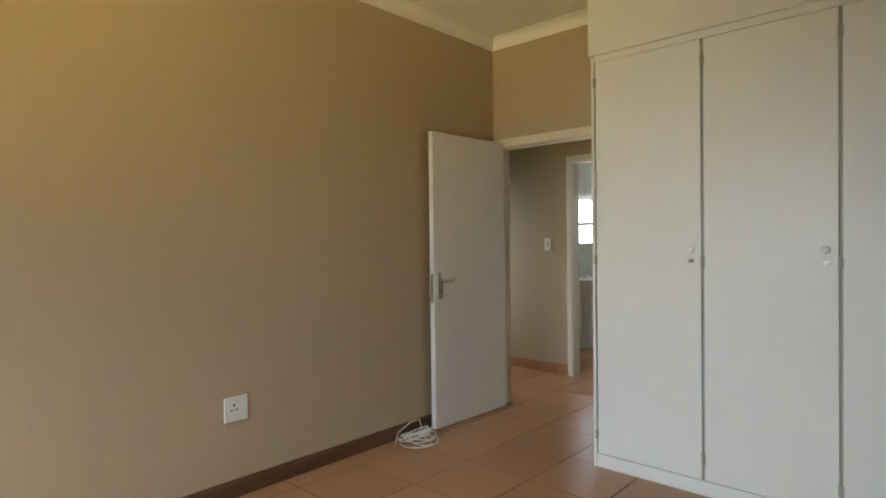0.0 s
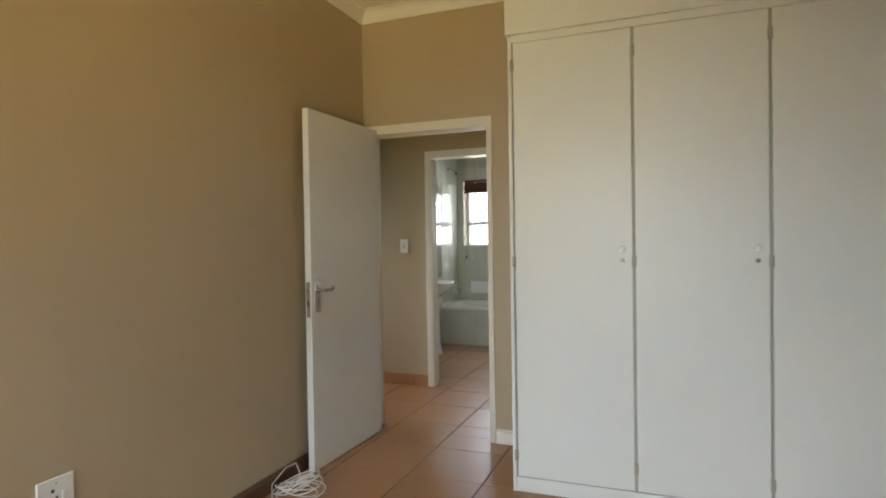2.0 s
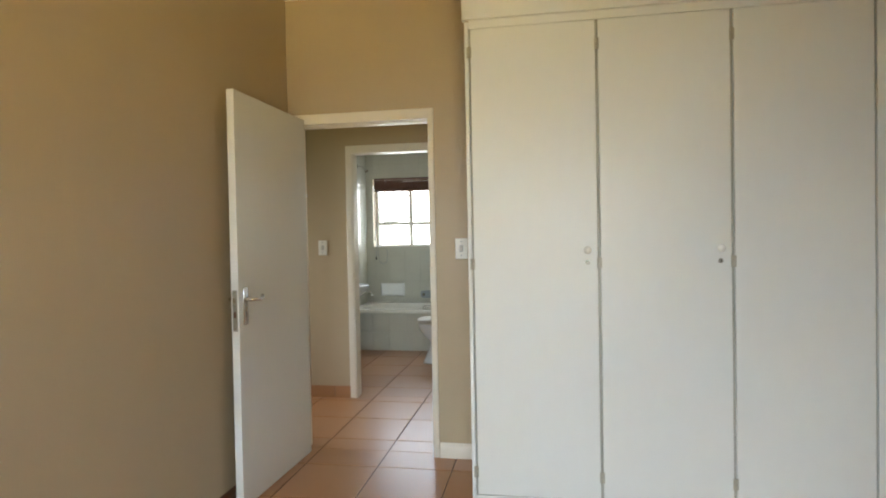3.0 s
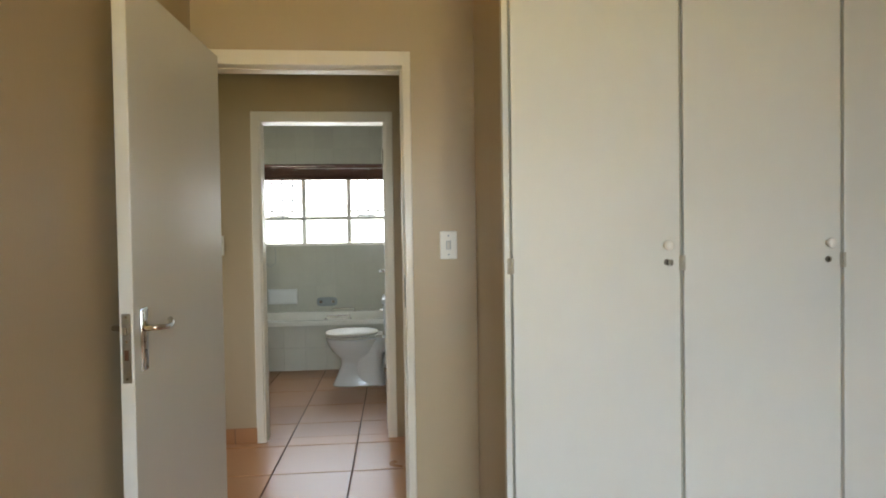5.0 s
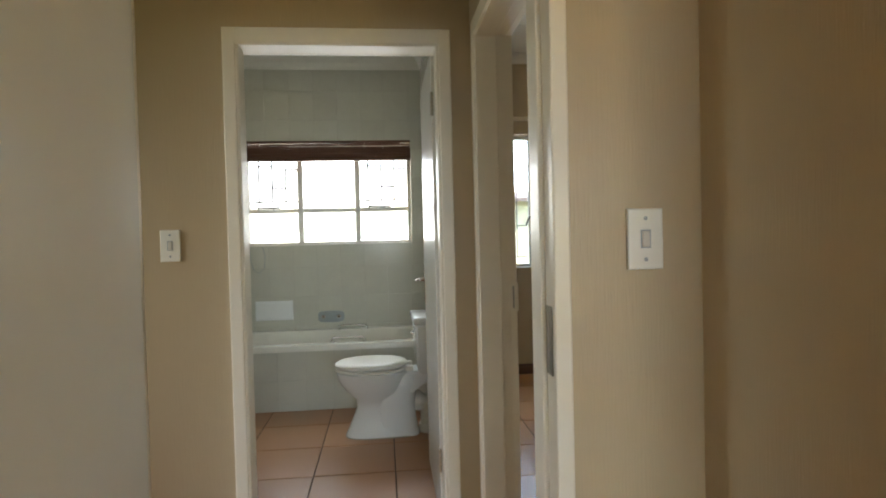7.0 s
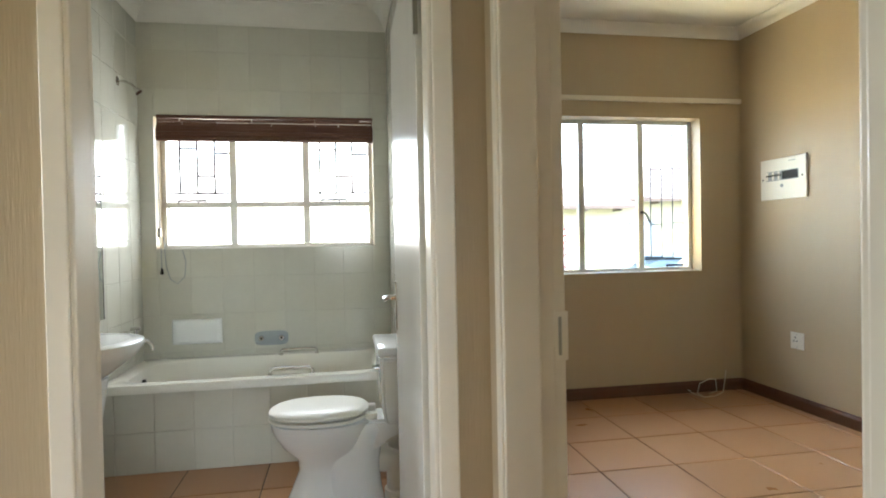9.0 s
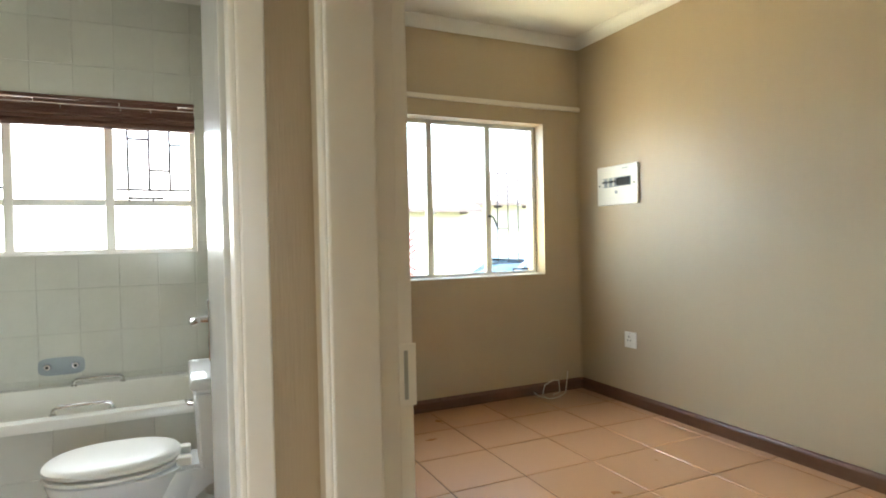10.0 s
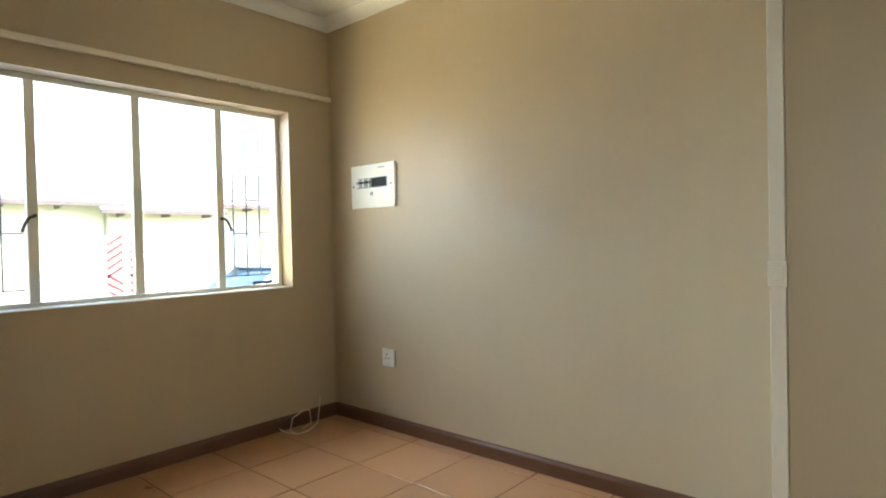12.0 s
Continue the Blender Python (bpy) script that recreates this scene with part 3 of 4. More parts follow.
# ---- bamboo blind ----
bl = base("roll_blind", (-2.665, YF, 1.95), "dark brown bamboo blind rolled up over the window", "blind")
rb = random.Random(4)
for k in range(7):
    z = 1.958 + k * 0.023
    fwd = 0.03 if k < 3 else 0.016
    bm = bmesh.new()
    if k in (4, 5):
        x = -3.375
        while x < -1.95:
            x2 = min(x + rb.uniform(0.10, 0.35), -1.945)
            bx(bm, (x, YF - fwd - 0.008, z), (x2, YF - fwd, z + 0.0225 - rb.uniform(0, 0.006)), 0.002)
            x = x2 + rb.choice((0.001, 0.002, 0.004))
    else:
        bx(bm, (-3.378, YF - fwd - 0.012, z), (-1.942, YF - fwd + 0.01, z + 0.0226), 0.004, 2)
    under(bl, "slat", bm, BLIND)
under(bl, "roll", cyl(bmesh.new(), (-3.375, YF - 0.03, 1.962), (-1.945, YF - 0.03, 1.962), 0.022), BLIND, "", True)
cd = bmesh.new()
tube(cd, [(-3.372, YF - 0.04, 1.97), (-3.372, YF - 0.02, 1.5), (-3.37, YF - 0.012, 1.25), (-3.368, YF - 0.012, 1.08)], 0.003, 6)
tube(cd, [(-3.35, YF - 0.02, 1.3), (-3.34, YF - 0.012, 1.1), (-3.315, YF - 0.012, 1.015), (-3.27, YF - 0.012, 0.985), (-3.225, YF - 0.012, 1.03), (-3.215, YF - 0.012, 1.13), (-3.235, YF - 0.012, 1.21)], 0.003, 6)
under(bl, "cord", cd, GREYPL, "looped pull cord", True)
under(bl, "cord_weight", cyl(bmesh.new(), (-3.368, YF - 0.012, 1.05), (-3.368, YF - 0.012, 1.09), 0.012, 0.006), DARK)
under(bl, "cord_cleat", bx(bmesh.new(), (-3.385, YF - 0.03, 1.30), (-3.365, YF, 1.36), 0.004), STEEL)

# ---- bath ----
BX0, BX1, BY0, BY1, BZ = XBL + 0.012, XE - 0.012, 6.80, YF - 0.012, 0.486
tub = base("bathtub", ((BX0 + BX1) / 2, (BY0 + BY1) / 2, 0), "cream built-in bathtub with tiled front panel", "bathtub")
cx, cy = (BX0 + BX1) / 2, (BY0 + BY1) / 2
hx, hy = (BX1 - BX0) / 2, (BY1 - BY0) / 2
NB = 48


def tub_ring(rx, ry, z, p, ox=0.0):
    return oval(cx + ox, cy, z, rx, ry, NB, p)


rings = [tub_ring(hx, hy, BZ - 0.045, 60), tub_ring(hx, hy, BZ - 0.008, 60), tub_ring(hx - 0.006, hy - 0.006, BZ, 40), tub_ring(hx - 0.075, hy - 0.075, BZ, 9, 0), tub_ring(hx - 0.09, hy - 0.085, BZ - 0.012, 7, 0),
         tub_ring(hx - 0.12, hy - 0.105, BZ - 0.16, 5.5, -0.01), tub_ring(hx - 0.2, hy - 0.13, BZ - 0.32, 4.5, -0.05), tub_ring(hx - 0.3, hy - 0.2, BZ - 0.38, 4, -0.08)]
under(tub, "shell", loft(bmesh.new(), rings, False, True), TUB, "", True)
under(tub, "panel_back", bx(bmesh.new(), (BX0, BY0 + 0.022, 0), (BX1, BY0 + 0.05, BZ - 0.046)), WGROUT)
under(tub, "waste", cyl(bmesh.new(), (-3.26, cy, BZ - 0.375), (-3.26, cy, BZ - 0.366), 0.028), CHROME, "", True)
ov = bmesh.new()
ball(ov, (-3.372, cy, BZ - 0.075), 0.026, 0.5, 1, 1)
under(tub, "overflow", ov, DARK, "black plug over the overflow", True)
ch = bmesh.new()
tube(ch, [(-3.37, cy, BZ - 0.08), (-3.35, cy - 0.02, BZ - 0.13), (-3.345, cy - 0.03, BZ - 0.18)], 0.003, 6)
under(tub, "plug_chain", ch, CHROME)
for y, s in ((BY0 + 0.085, 1), (BY1 - 0.085, -1)):
    g = bmesh.new()
    tube(g, [(-2.60, y, BZ), (-2.60, y, BZ + 0.022), (-2.585, y, BZ + 0.034), (-2.48, y, BZ + 0.036), (-2.375, y, BZ + 0.034), (-2.36, y, BZ + 0.022), (-2.36, y, BZ)], 0.0085, 10)
    for x in (-2.60, -2.36):
        cyl(g, (x, y, BZ - 0.002), (x, y, BZ + 0.005), 0.016)
    under(tub, "grab_handle", g, CHROME, "chrome grab handle on the rim", True)

# soap dish, tap plate, bath taps, shower
sd = base("soap_dish", (-3.15, YF, 0.66), "white ceramic soap dish set in the tiles", "soap dish")
under(sd, "dish", loft(bmesh.new(), [[(-3.15 + dx * w, YF - d, 0.658 + dz * h) for dx, dz in ((-1, -1), (1, -1), (1, 1), (-1, 1))] for w, h, d in ((0.158, 0.083, 0.0), (0.16, 0.085, 0.022), (0.152, 0.078, 0.034), (0.13, 0.06, 0.038))]), CERAM)
tp = base("tap_plate", (-2.668, YF, 0.59), "grey oval plate with two capped tap holes", "tap plate")
under(tp, "plate", loft(bmesh.new(), [[(x, YF - d, z) for x, z, _ in oval(-2.668, 0.59, 0, r, q, 28, 4)] for r, q, d in ((0.113, 0.05, 0.0), (0.113, 0.05, 0.014), (0.10, 0.04, 0.02))]), GREYPL, "", True)
for x in (-2.735, -2.60):
    st = under(tp, "tap_stud", cyl(bmesh.new(), (x, YF - 0.018, 0.59), (x, YF - 0.034, 0.59), 0.02, 0.016), CHROME, "", True)
    under(tp, "stud_hole", cyl(bmesh.new(), (x, YF - 0.0335, 0.59), (x, YF - 0.035, 0.59), 0.008), DARK)
mx = base("bath_mixer", (XBL, 7.18, 0.68), "chrome wall-mounted bath mixer taps", "tap")
for y in (7.08, 7.26):
    t = bmesh.new()
    cyl(t, (XBL, y, 0.66), (XBL + 0.012, y, 0.66), 0.028)
    cyl(t, (XBL + 0.01, y, 0.66), (XBL + 0.085, y, 0.66), 0.015)
    cyl(t, (XBL + 0.065, y, 0.66), (XBL + 0.065, y, 0.73), 0.012)
    cyl(t, (XBL + 0.065, y - 0.028, 0.735), (XBL + 0.065, y + 0.028, 0.735), 0.010)
    cyl(t, (XBL + 0.037, y, 0.735), (XBL + 0.093, y, 0.735), 0.010)
    under(mx, "tap", t, CHROME, "", True)
sp = bmesh.new()
cyl(sp, (XBL + 0.06, 7.06, 0.66), (XBL + 0.06, 7.28, 0.66), 0.016)
tube(sp, [(XBL + 0.06, 7.17, 0.66), (XBL + 0.10, 7.17, 0.675), (XBL + 0.16, 7.17, 0.67), (XBL + 0.185, 7.17, 0.645), (XBL + 0.188, 7.17, 0.615)], 0.013, 10)
under(mx, "spout", sp, CHROME, "", True)
sh = base("shower_head", (XBL, 7.24, 2.24), "small chrome shower rose on a bent arm", "shower")
a = bmesh.new()
cyl(a, (XBL, 7.24, 2.245), (XBL + 0.01, 7.24, 2.245), 0.028)
tube(a, [(XBL, 7.24, 2.245), (XBL + 0.045, 7.24, 2.245), (XBL + 0.085, 7.24, 2.228), (XBL + 0.11, 7.24, 2.20)], 0.008, 10)
under(sh, "arm", a, CHROME, "", True)
under(sh, "rose", cyl(bmesh.new(), (XBL + 0.104, 7.24, 2.206), (XBL + 0.128, 7.24, 2.178), 0.011, 0.023, 20), CHROME, "", True)

# ---- toilet ----
TY = 6.235
toilet = base("toilet", (-2.2, TY, 0), "white ceramic close-coupled toilet with closed lid", "toilet")


def bowl_ring(x_back, x_front, half, z, p=2.2, n=36):
    xc, rx = (x_back + x_front) / 2, (x_back - x_front) / 2
    return oval(xc, TY, z, rx, half, n, p)


bowl = [bowl_ring(-2.06, -2.465, 0.125, 0.0, 3.2), bowl_ring(-2.065, -2.462, 0.122, 0.02, 3.2), bowl_ring(-2.085, -2.43, 0.103, 0.09, 2.8), bowl_ring(-2.10, -2.395, 0.085, 0.18, 2.6), bowl_ring(-2.10, -2.402, 0.096, 0.235, 2.4),
        bowl_ring(-2.08, -2.468, 0.142, 0.295, 2.2), bowl_ring(-2.06, -2.507, 0.171, 0.355, 2.2), bowl_ring(-2.05, -2.518, 0.178, 0.395, 2.3), bowl_ring(-2.045, -2.52, 0.18, 0.412, 2.3), bowl_ring(-2.05, -2.512, 0.172, 0.416, 2.3)]
under(toilet, "bowl", loft(bmesh.new(), bowl), CERAM, "", True)
neck = [[(x, TY + s * w, z) for s, z in ((-1, z0), (1, z0), (1, z1), (-1, z1))] for x, w, z0, z1 in ((-2.12, 0.10, 0.22, 0.405), (-2.04, 0.10, 0.27, 0.412), (-1.96, 0.11, 0.335, 0.412), (-1.85, 0.13, 0.36, 0.412))]
nb = loft(bmesh.new(), neck)
bmesh.ops.bevel(nb, geom=nb.edges[:], offset=0.012, segments=2, affect="EDGES")
under(toilet, "neck", nb, CERAM, "", True)
trap = [bowl_ring(-1.995, -2.30, 0.118, 0.0, 3.4), bowl_ring(-2.0, -2.295, 0.116, 0.02, 3.4), bowl_ring(-2.015, -2.285, 0.112, 0.10, 3.2), bowl_ring(-2.02, -2.27, 0.108, 0.20, 3.0), bowl_ring(-2.01, -2.26, 0.112, 0.29, 3.0), bowl_ring(-1.99, -2.25, 0.12, 0.37, 3.0), bowl_ring(-2.0, -2.24, 0.11, 0.40, 3.0)]
under(toilet, "trapway", loft(bmesh.new(), trap), CERAM, "", True)
under(toilet, "base_sealant", loft(bmesh.new(), [bowl_ring(-1.99, -2.472, 0.13, 0.0, 3.2), bowl_ring(-1.995, -2.468, 0.127, 0.006, 3.2)]), GAP, "dirty grey sealant round the foot")
seat = [bowl_ring(-2.09, -2.50, 0.165, 0.416, 2.3), bowl_ring(-2.072, -2.522, 0.182, 0.423, 2.3), bowl_ring(-2.068, -2.530, 0.188, 0.427, 2.3), bowl_ring(-2.07, -2.527, 0.186, 0.436, 2.3), bowl_ring(-2.09, -2.50, 0.165, 0.438, 2.3)]
under(toilet, "seat", loft(bmesh.new(), seat), PLASTIC, "white toilet seat", True)
lid = [bowl_ring(-2.09, -2.50, 0.165, 0.443, 2.3), bowl_ring(-2.072, -2.52, 0.18, 0.445, 2.3), bowl_ring(-2.066, -2.529, 0.187, 0.451, 2.3), bowl_ring(-2.067, -2.528, 0.186, 0.462, 2.3), bowl_ring(-2.075, -2.515, 0.177, 0.470, 2.3), bowl_ring(-2.10, -2.48, 0.15, 0.477, 2.3), bowl_ring(-2.16, -2.41, 0.10, 0.481, 2.2)]
under(toilet, "lid", loft(bmesh.new(), lid), PLASTIC, "closed white toilet lid", True)
for dy in (-0.07, 0.07):
    under(toilet, "seat_hinge", bx(bmesh.new(), (-2.085, TY + dy - 0.02, 0.412), (-2.03, TY + dy + 0.02, 0.445), 0.006, 2), PLASTIC)
cis = bmesh.new()
loft(cis, [[(x + dx, TY + s * w, z) for dx, s in ((-d, -1), (0.0, -1), (0.0, 1), (-d, 1))] for x, d, w, z in ((-1.845, 0.15, 0.18, 0.405), (-1.845, 0.165, 0.195, 0.46), (-1.845, 0.175, 0.205, 0.72))])
bmesh.ops.bevel(cis, geom=cis.edges[:], offset=0.014, segments=3, affect="EDGES")
under(toilet, "cistern", cis, CERAM, "", True)
cl = bx(bmesh.new(), (-2.032, TY - 0.215, 0.722), (-1.842, TY + 0.215, 0.765), 0.016, 3)
under(toilet, "cistern_lid", cl, CERAM, "", True)
lv = bmesh.new()
cyl(lv, (-2.02, TY - 0.13, 0.665), (-2.04, TY - 0.13, 0.665), 0.013)
tube(lv, [(-2.038, TY - 0.13, 0.665), (-2.042, TY - 0.10, 0.66), (-2.042, TY - 0.06, 0.655)], 0.007, 8)
under(toilet, "flush_lever", lv, CHROME, "chrome flush lever", True)
pp = bmesh.new()
tube(pp, [(-2.07, TY, 0.21), (-1.99, TY, 0.20), (-1.955, TY, 0.185), (-1.935, TY, 0.14), (-1.93, TY, 0.0)], 0.052, 16)
cyl(pp, (-2.02, TY, 0.203), (-1.985, TY, 0.199), 0.066, seg=20)
cyl(pp, (-1.93, TY, 0.0), (-1.93, TY, 0.05), 0.068, seg=20)
under(toilet, "waste_pipe", pp, PLASTIC, "white plastic waste pipe", True)
vp = bmesh.new()
tube(vp, [(XE, TY + 0.24, 0.18), (-1.87, TY + 0.24, 0.18), (-1.885, TY + 0.235, 0.25), (-1.90, TY + 0.17, 0.40)], 0.007, 8)
under(toilet, "supply_pipe", vp, CHROME, "", True)

# ---- wash basin and mirror ----
SY = 6.2
basin = base("wash_basin", (XBL + 0.2, SY, 0), "white ceramic pedestal wash basin with chrome taps", "basin")


def basin_ring(depth, half, z, p=2.6):
    pts = []
    for k in range(32):
        t = math.pi * k / 31
        pts.append((XBL + 0.002 + depth * abs(math.sin(t)) ** (2 / p), SY - half * math.copysign(abs(math.cos(t)) ** (2 / p), math.cos(t)), z))
    return pts


br = [basin_ring(0.2, 0.12, 0.62), basin_ring(0.30, 0.19, 0.68), basin_ring(0.40, 0.26, 0.76), basin_ring(0.43, 0.28, 0.80), basin_ring(0.43, 0.28, 0.822), basin_ring(0.42, 0.272, 0.828)]
under(basin, "bowl", loft(bmesh.new(), br), CERAM, "", True)
under(basin, "hollow", loft(bmesh.new(), [oval(XBL + 0.245, SY, 0.8285, 0.135, 0.20, 28), oval(XBL + 0.245, SY, 0.829, 0.13, 0.195, 28)]), CERAM)
under(basin, "pedestal", loft(bmesh.new(), [oval(XBL + 0.17, SY, z, r, q, 24, 2.4) for z, r, q in ((0, 0.12, 0.115), (0.03, 0.115, 0.11), (0.12, 0.092, 0.088), (0.45, 0.088, 0.085), (0.66, 0.12, 0.12))]), CERAM, "", True)
for dy in (-0.11, 0.11):
    t = bmesh.new()
    cyl(t, (XBL + 0.06, SY + dy, 0.826), (XBL + 0.06, SY + dy, 0.88), 0.018, 0.014)
    ball(t, (XBL + 0.06, SY + dy, 0.895), 0.022, 1, 1, 0.8)
    tube(t, [(XBL + 0.06, SY + dy, 0.865), (XBL + 0.11, SY + dy, 0.868), (XBL + 0.14, SY + dy, 0.86), (XBL + 0.146, SY + dy, 0.845)], 0.010, 8)
    under(basin, "tap", t, CHROME, "chrome pillar tap", True)
mr = base("wall_mirror", (XBL, 6.5, 1.3), "frameless wall mirror with a dark edge above the basin", "mirror")
under(mr, "mirror_glass", bx(bmesh.new(), (XBL + 0.008, 6.15, 0.84), (XBL + 0.0125, 6.93, 1.785)), MIRROR)
under(mr, "edge", bx(bmesh.new(), (XBL + 0.007, 6.932, 0.84), (XBL + 0.0135, 6.94, 1.785)), DARK)


# ---- cables on the floor ----
def coil(name, cx, cy, n, r, label, seed, loose=0.35, z0=0.004):
    rnd = random.Random(seed)
    ob = base(name, (cx, cy, 0), label, "cable")
    for k in range(n):
        bm = bmesh.new()
        ox, oy, rr = rnd.uniform(-0.03, 0.03), rnd.uniform(-0.03, 0.03), r * rnd.uniform(0.75, 1.12)
        e, tilt, ph = rnd.uniform(0.7, 1.0), rnd.uniform(0.0, loose), rnd.uniform(0, 6.28)
        pts = []
        for i in range(27):
            a = i * math.tau / 25 * rnd.uniform(0.995, 1.005)
            z = z0 + 0.004 * (k % 4) + max(0.0, tilt * rr * (1 + math.cos(a - ph)) * 0.5)
            pts.append((cx + ox + rr * math.cos(a), cy + oy + rr * e * math.sin(a), z))
        tube(bm, pts, 0.0034, 6)
        under(ob, "loop", bm, CABLE, "", True)
    return ob


coil("cable_coil", -2.60, 2.56, 8, 0.115, "coil of thin white cable on the floor by the skirting", 3, 1.15)
tl = bmesh.new()
tube(tl, [(-2.62, 2.6, 0.01), (-2.66, 2.66, 0.06), (-2.70, 2.68, 0.10), (-2.722, 2.62, 0.095), (-2.72, 2.5, 0.05), (-2.66, 2.42, 0.012)], 0.0034, 6)
tagged(part("cable_end", tl, CABLE, None, "", True), "loose end of white cable against the skirting", "cable")
cb = base("telephone_cable", (0.62, 7.45, 0), "loose loop of thin cream cable at the skirting", "cable")
c3 = bmesh.new()
tube(c3, [(0.83, 7.585, 0.16), (0.80, 7.56, 0.08), (0.74, 7.50, 0.012), (0.62, 7.43, 0.008), (0.52, 7.42, 0.01), (0.50, 7.47, 0.03), (0.56, 7.53, 0.085), (0.66, 7.555, 0.11), (0.72, 7.56, 0.10), (0.70, 7.52, 0.02), (0.62, 7.50, 0.01)], 0.0035, 6)
under(cb, "loop", c3, CABLE, "", True)
under(cb, "tail", tube(bmesh.new(), [(0.52, 7.42, 0.012), (0.46, 7.46, 0.03), (0.44, 7.5, 0.05)], 0.0035, 6), CABLE, "", True)

# ---- outside ----
GZ = -0.5
structure("ground", bx(bmesh.new(), (-400, -400, GZ - 0.3), (400, 400, GZ)), GROUND)
structure("pavement", bx(bmesh.new(), (-30, 7.9, GZ), (40, 16.6, GZ + 0.012)), PAVE)
structure("foundation", bx(bmesh.new(), (XP - 0.13, YB - 0.13, GZ), (XR + 0.13, YFB, -0.05)), YELLOW)


def house(name, x0, x1, y, eave, label, openings, depth=7.0, over=0.5):
    ob = base(name, ((x0 + x1) / 2, y, GZ), label, "house", "houses across the yard")
    bm = bmesh.new()
    bx(bm, (x0, y, GZ), (x1, y + depth, eave))
    under(ob, "wall", bm, YELLOW)
    rise = 1.5
    rf = bmesh.new()
    ym = y + depth / 2
    prof = [(y - over, eave - 0.05), (y - over, eave + 0.02), (ym, eave + rise), (y + depth + over, eave + 0.02), (y + depth + over, eave - 0.05), (ym, eave + rise - 0.09)]
    loft(rf, [[(x, py, pz) for py, pz in prof] for x in (x0 - 0.3, x1 + 0.3)])
    roof = under(ob, "roof", rf, ROOF)
    for k in range(int((x1 - x0) / 0.35)):
        xx = x0 - 0.2 + k * 0.35
        rib = bmesh.new()
        loft(rib, [[(xx + d, py, pz) for d, pz in ((-0.03, z), (0.0, z + 0.035), (0.03, z))] for py, z in ((y - over - 0.02, eave + 0.015), (ym, eave + rise))])
        under(ob, "roof_rib", rib, ROOF)
    under(ob, "fascia", bx(bmesh.new(), (x0 - 0.3, y - over - 0.022, eave - 0.1), (x1 + 0.3, y - over - 0.001, eave + 0.0)), FASCIA)
    k = x0 + 0.2
    while k < x1:
        under(ob, "rafter_end", bx(bmesh.new(), (k, y - over, eave - 0.16), (k + 0.05, y, eave - 0.055)), FASCIA)
        k += 1.1
    for wx0, wx1, wz0, wz1 in openings:
        win = under(ob, "window", bx(bmesh.new(), (wx0, y - 0.04, wz0), (wx1, y - 0.002, wz1)), WBOARD)
        n = max(1, round((wx1 - wx0) / 0.5))
        for i in range(n):
            s = (wx1 - wx0) / n
            pn = under(ob, "pane", bx(bmesh.new(), (wx0 + i * s + 0.04, y - 0.055, wz0 + 0.05), (wx0 + (i + 1) * s - 0.04, y - 0.042, wz1 - 0.05)), GREYPL)
    return ob


house("yellow_house", -12.0, 3.58, 20.0, 2.36, "yellow plastered house with low roof and exposed rafters", [(-3.0, -1.2, 0.7, 1.8)])
house("yellow_house", 3.6, 6.2, 19.85, 2.18, "yellow plastered house wing with ribbed roof edge", [])
house("yellow_house", 6.25, 18.0, 20.4, 2.42, "yellow plastered house behind the parked car", [(6.7, 7.7, 0.6, 1.75), (9.5, 11.0, 0.6, 1.75)])
gt = base("garden_gate", (3.35, 17.4, GZ), "red and white boarded gate with diagonal battens", "gate")
for gx in (2.72, 3.17):
    under(gt, "board", bx(bmesh.new(), (gx, 17.38, GZ), (gx + 0.33, 17.42, 1.52), 0.004), WBOARD)
    for k in range(11):
        z = GZ + 0.12 + k * 0.165
        s = 1 if k > 5 else -1
        bm = bmesh.new()
        loft(bm, [[(gx + 0.012, yy, z + (0.0 if s > 0 else 0.20)), (gx + 0.318, yy, z + (0.20 if s > 0 else 0.0)), (gx + 0.318, yy, z + (0.27 if s > 0 else 0.07)), (gx + 0.012, yy, z + (0.07 if s > 0 else 0.27))] for yy in (17.36, 17.378)])
        under(gt, "batten", bm, RED)
kb = bx(bmesh.new(), (-12, 16.9, GZ), (2.6, 17.1, 0.42), 0.02)
tagged(part("garden_wall", kb, YELLOW), "low plastered yard wall before the house", "wall")


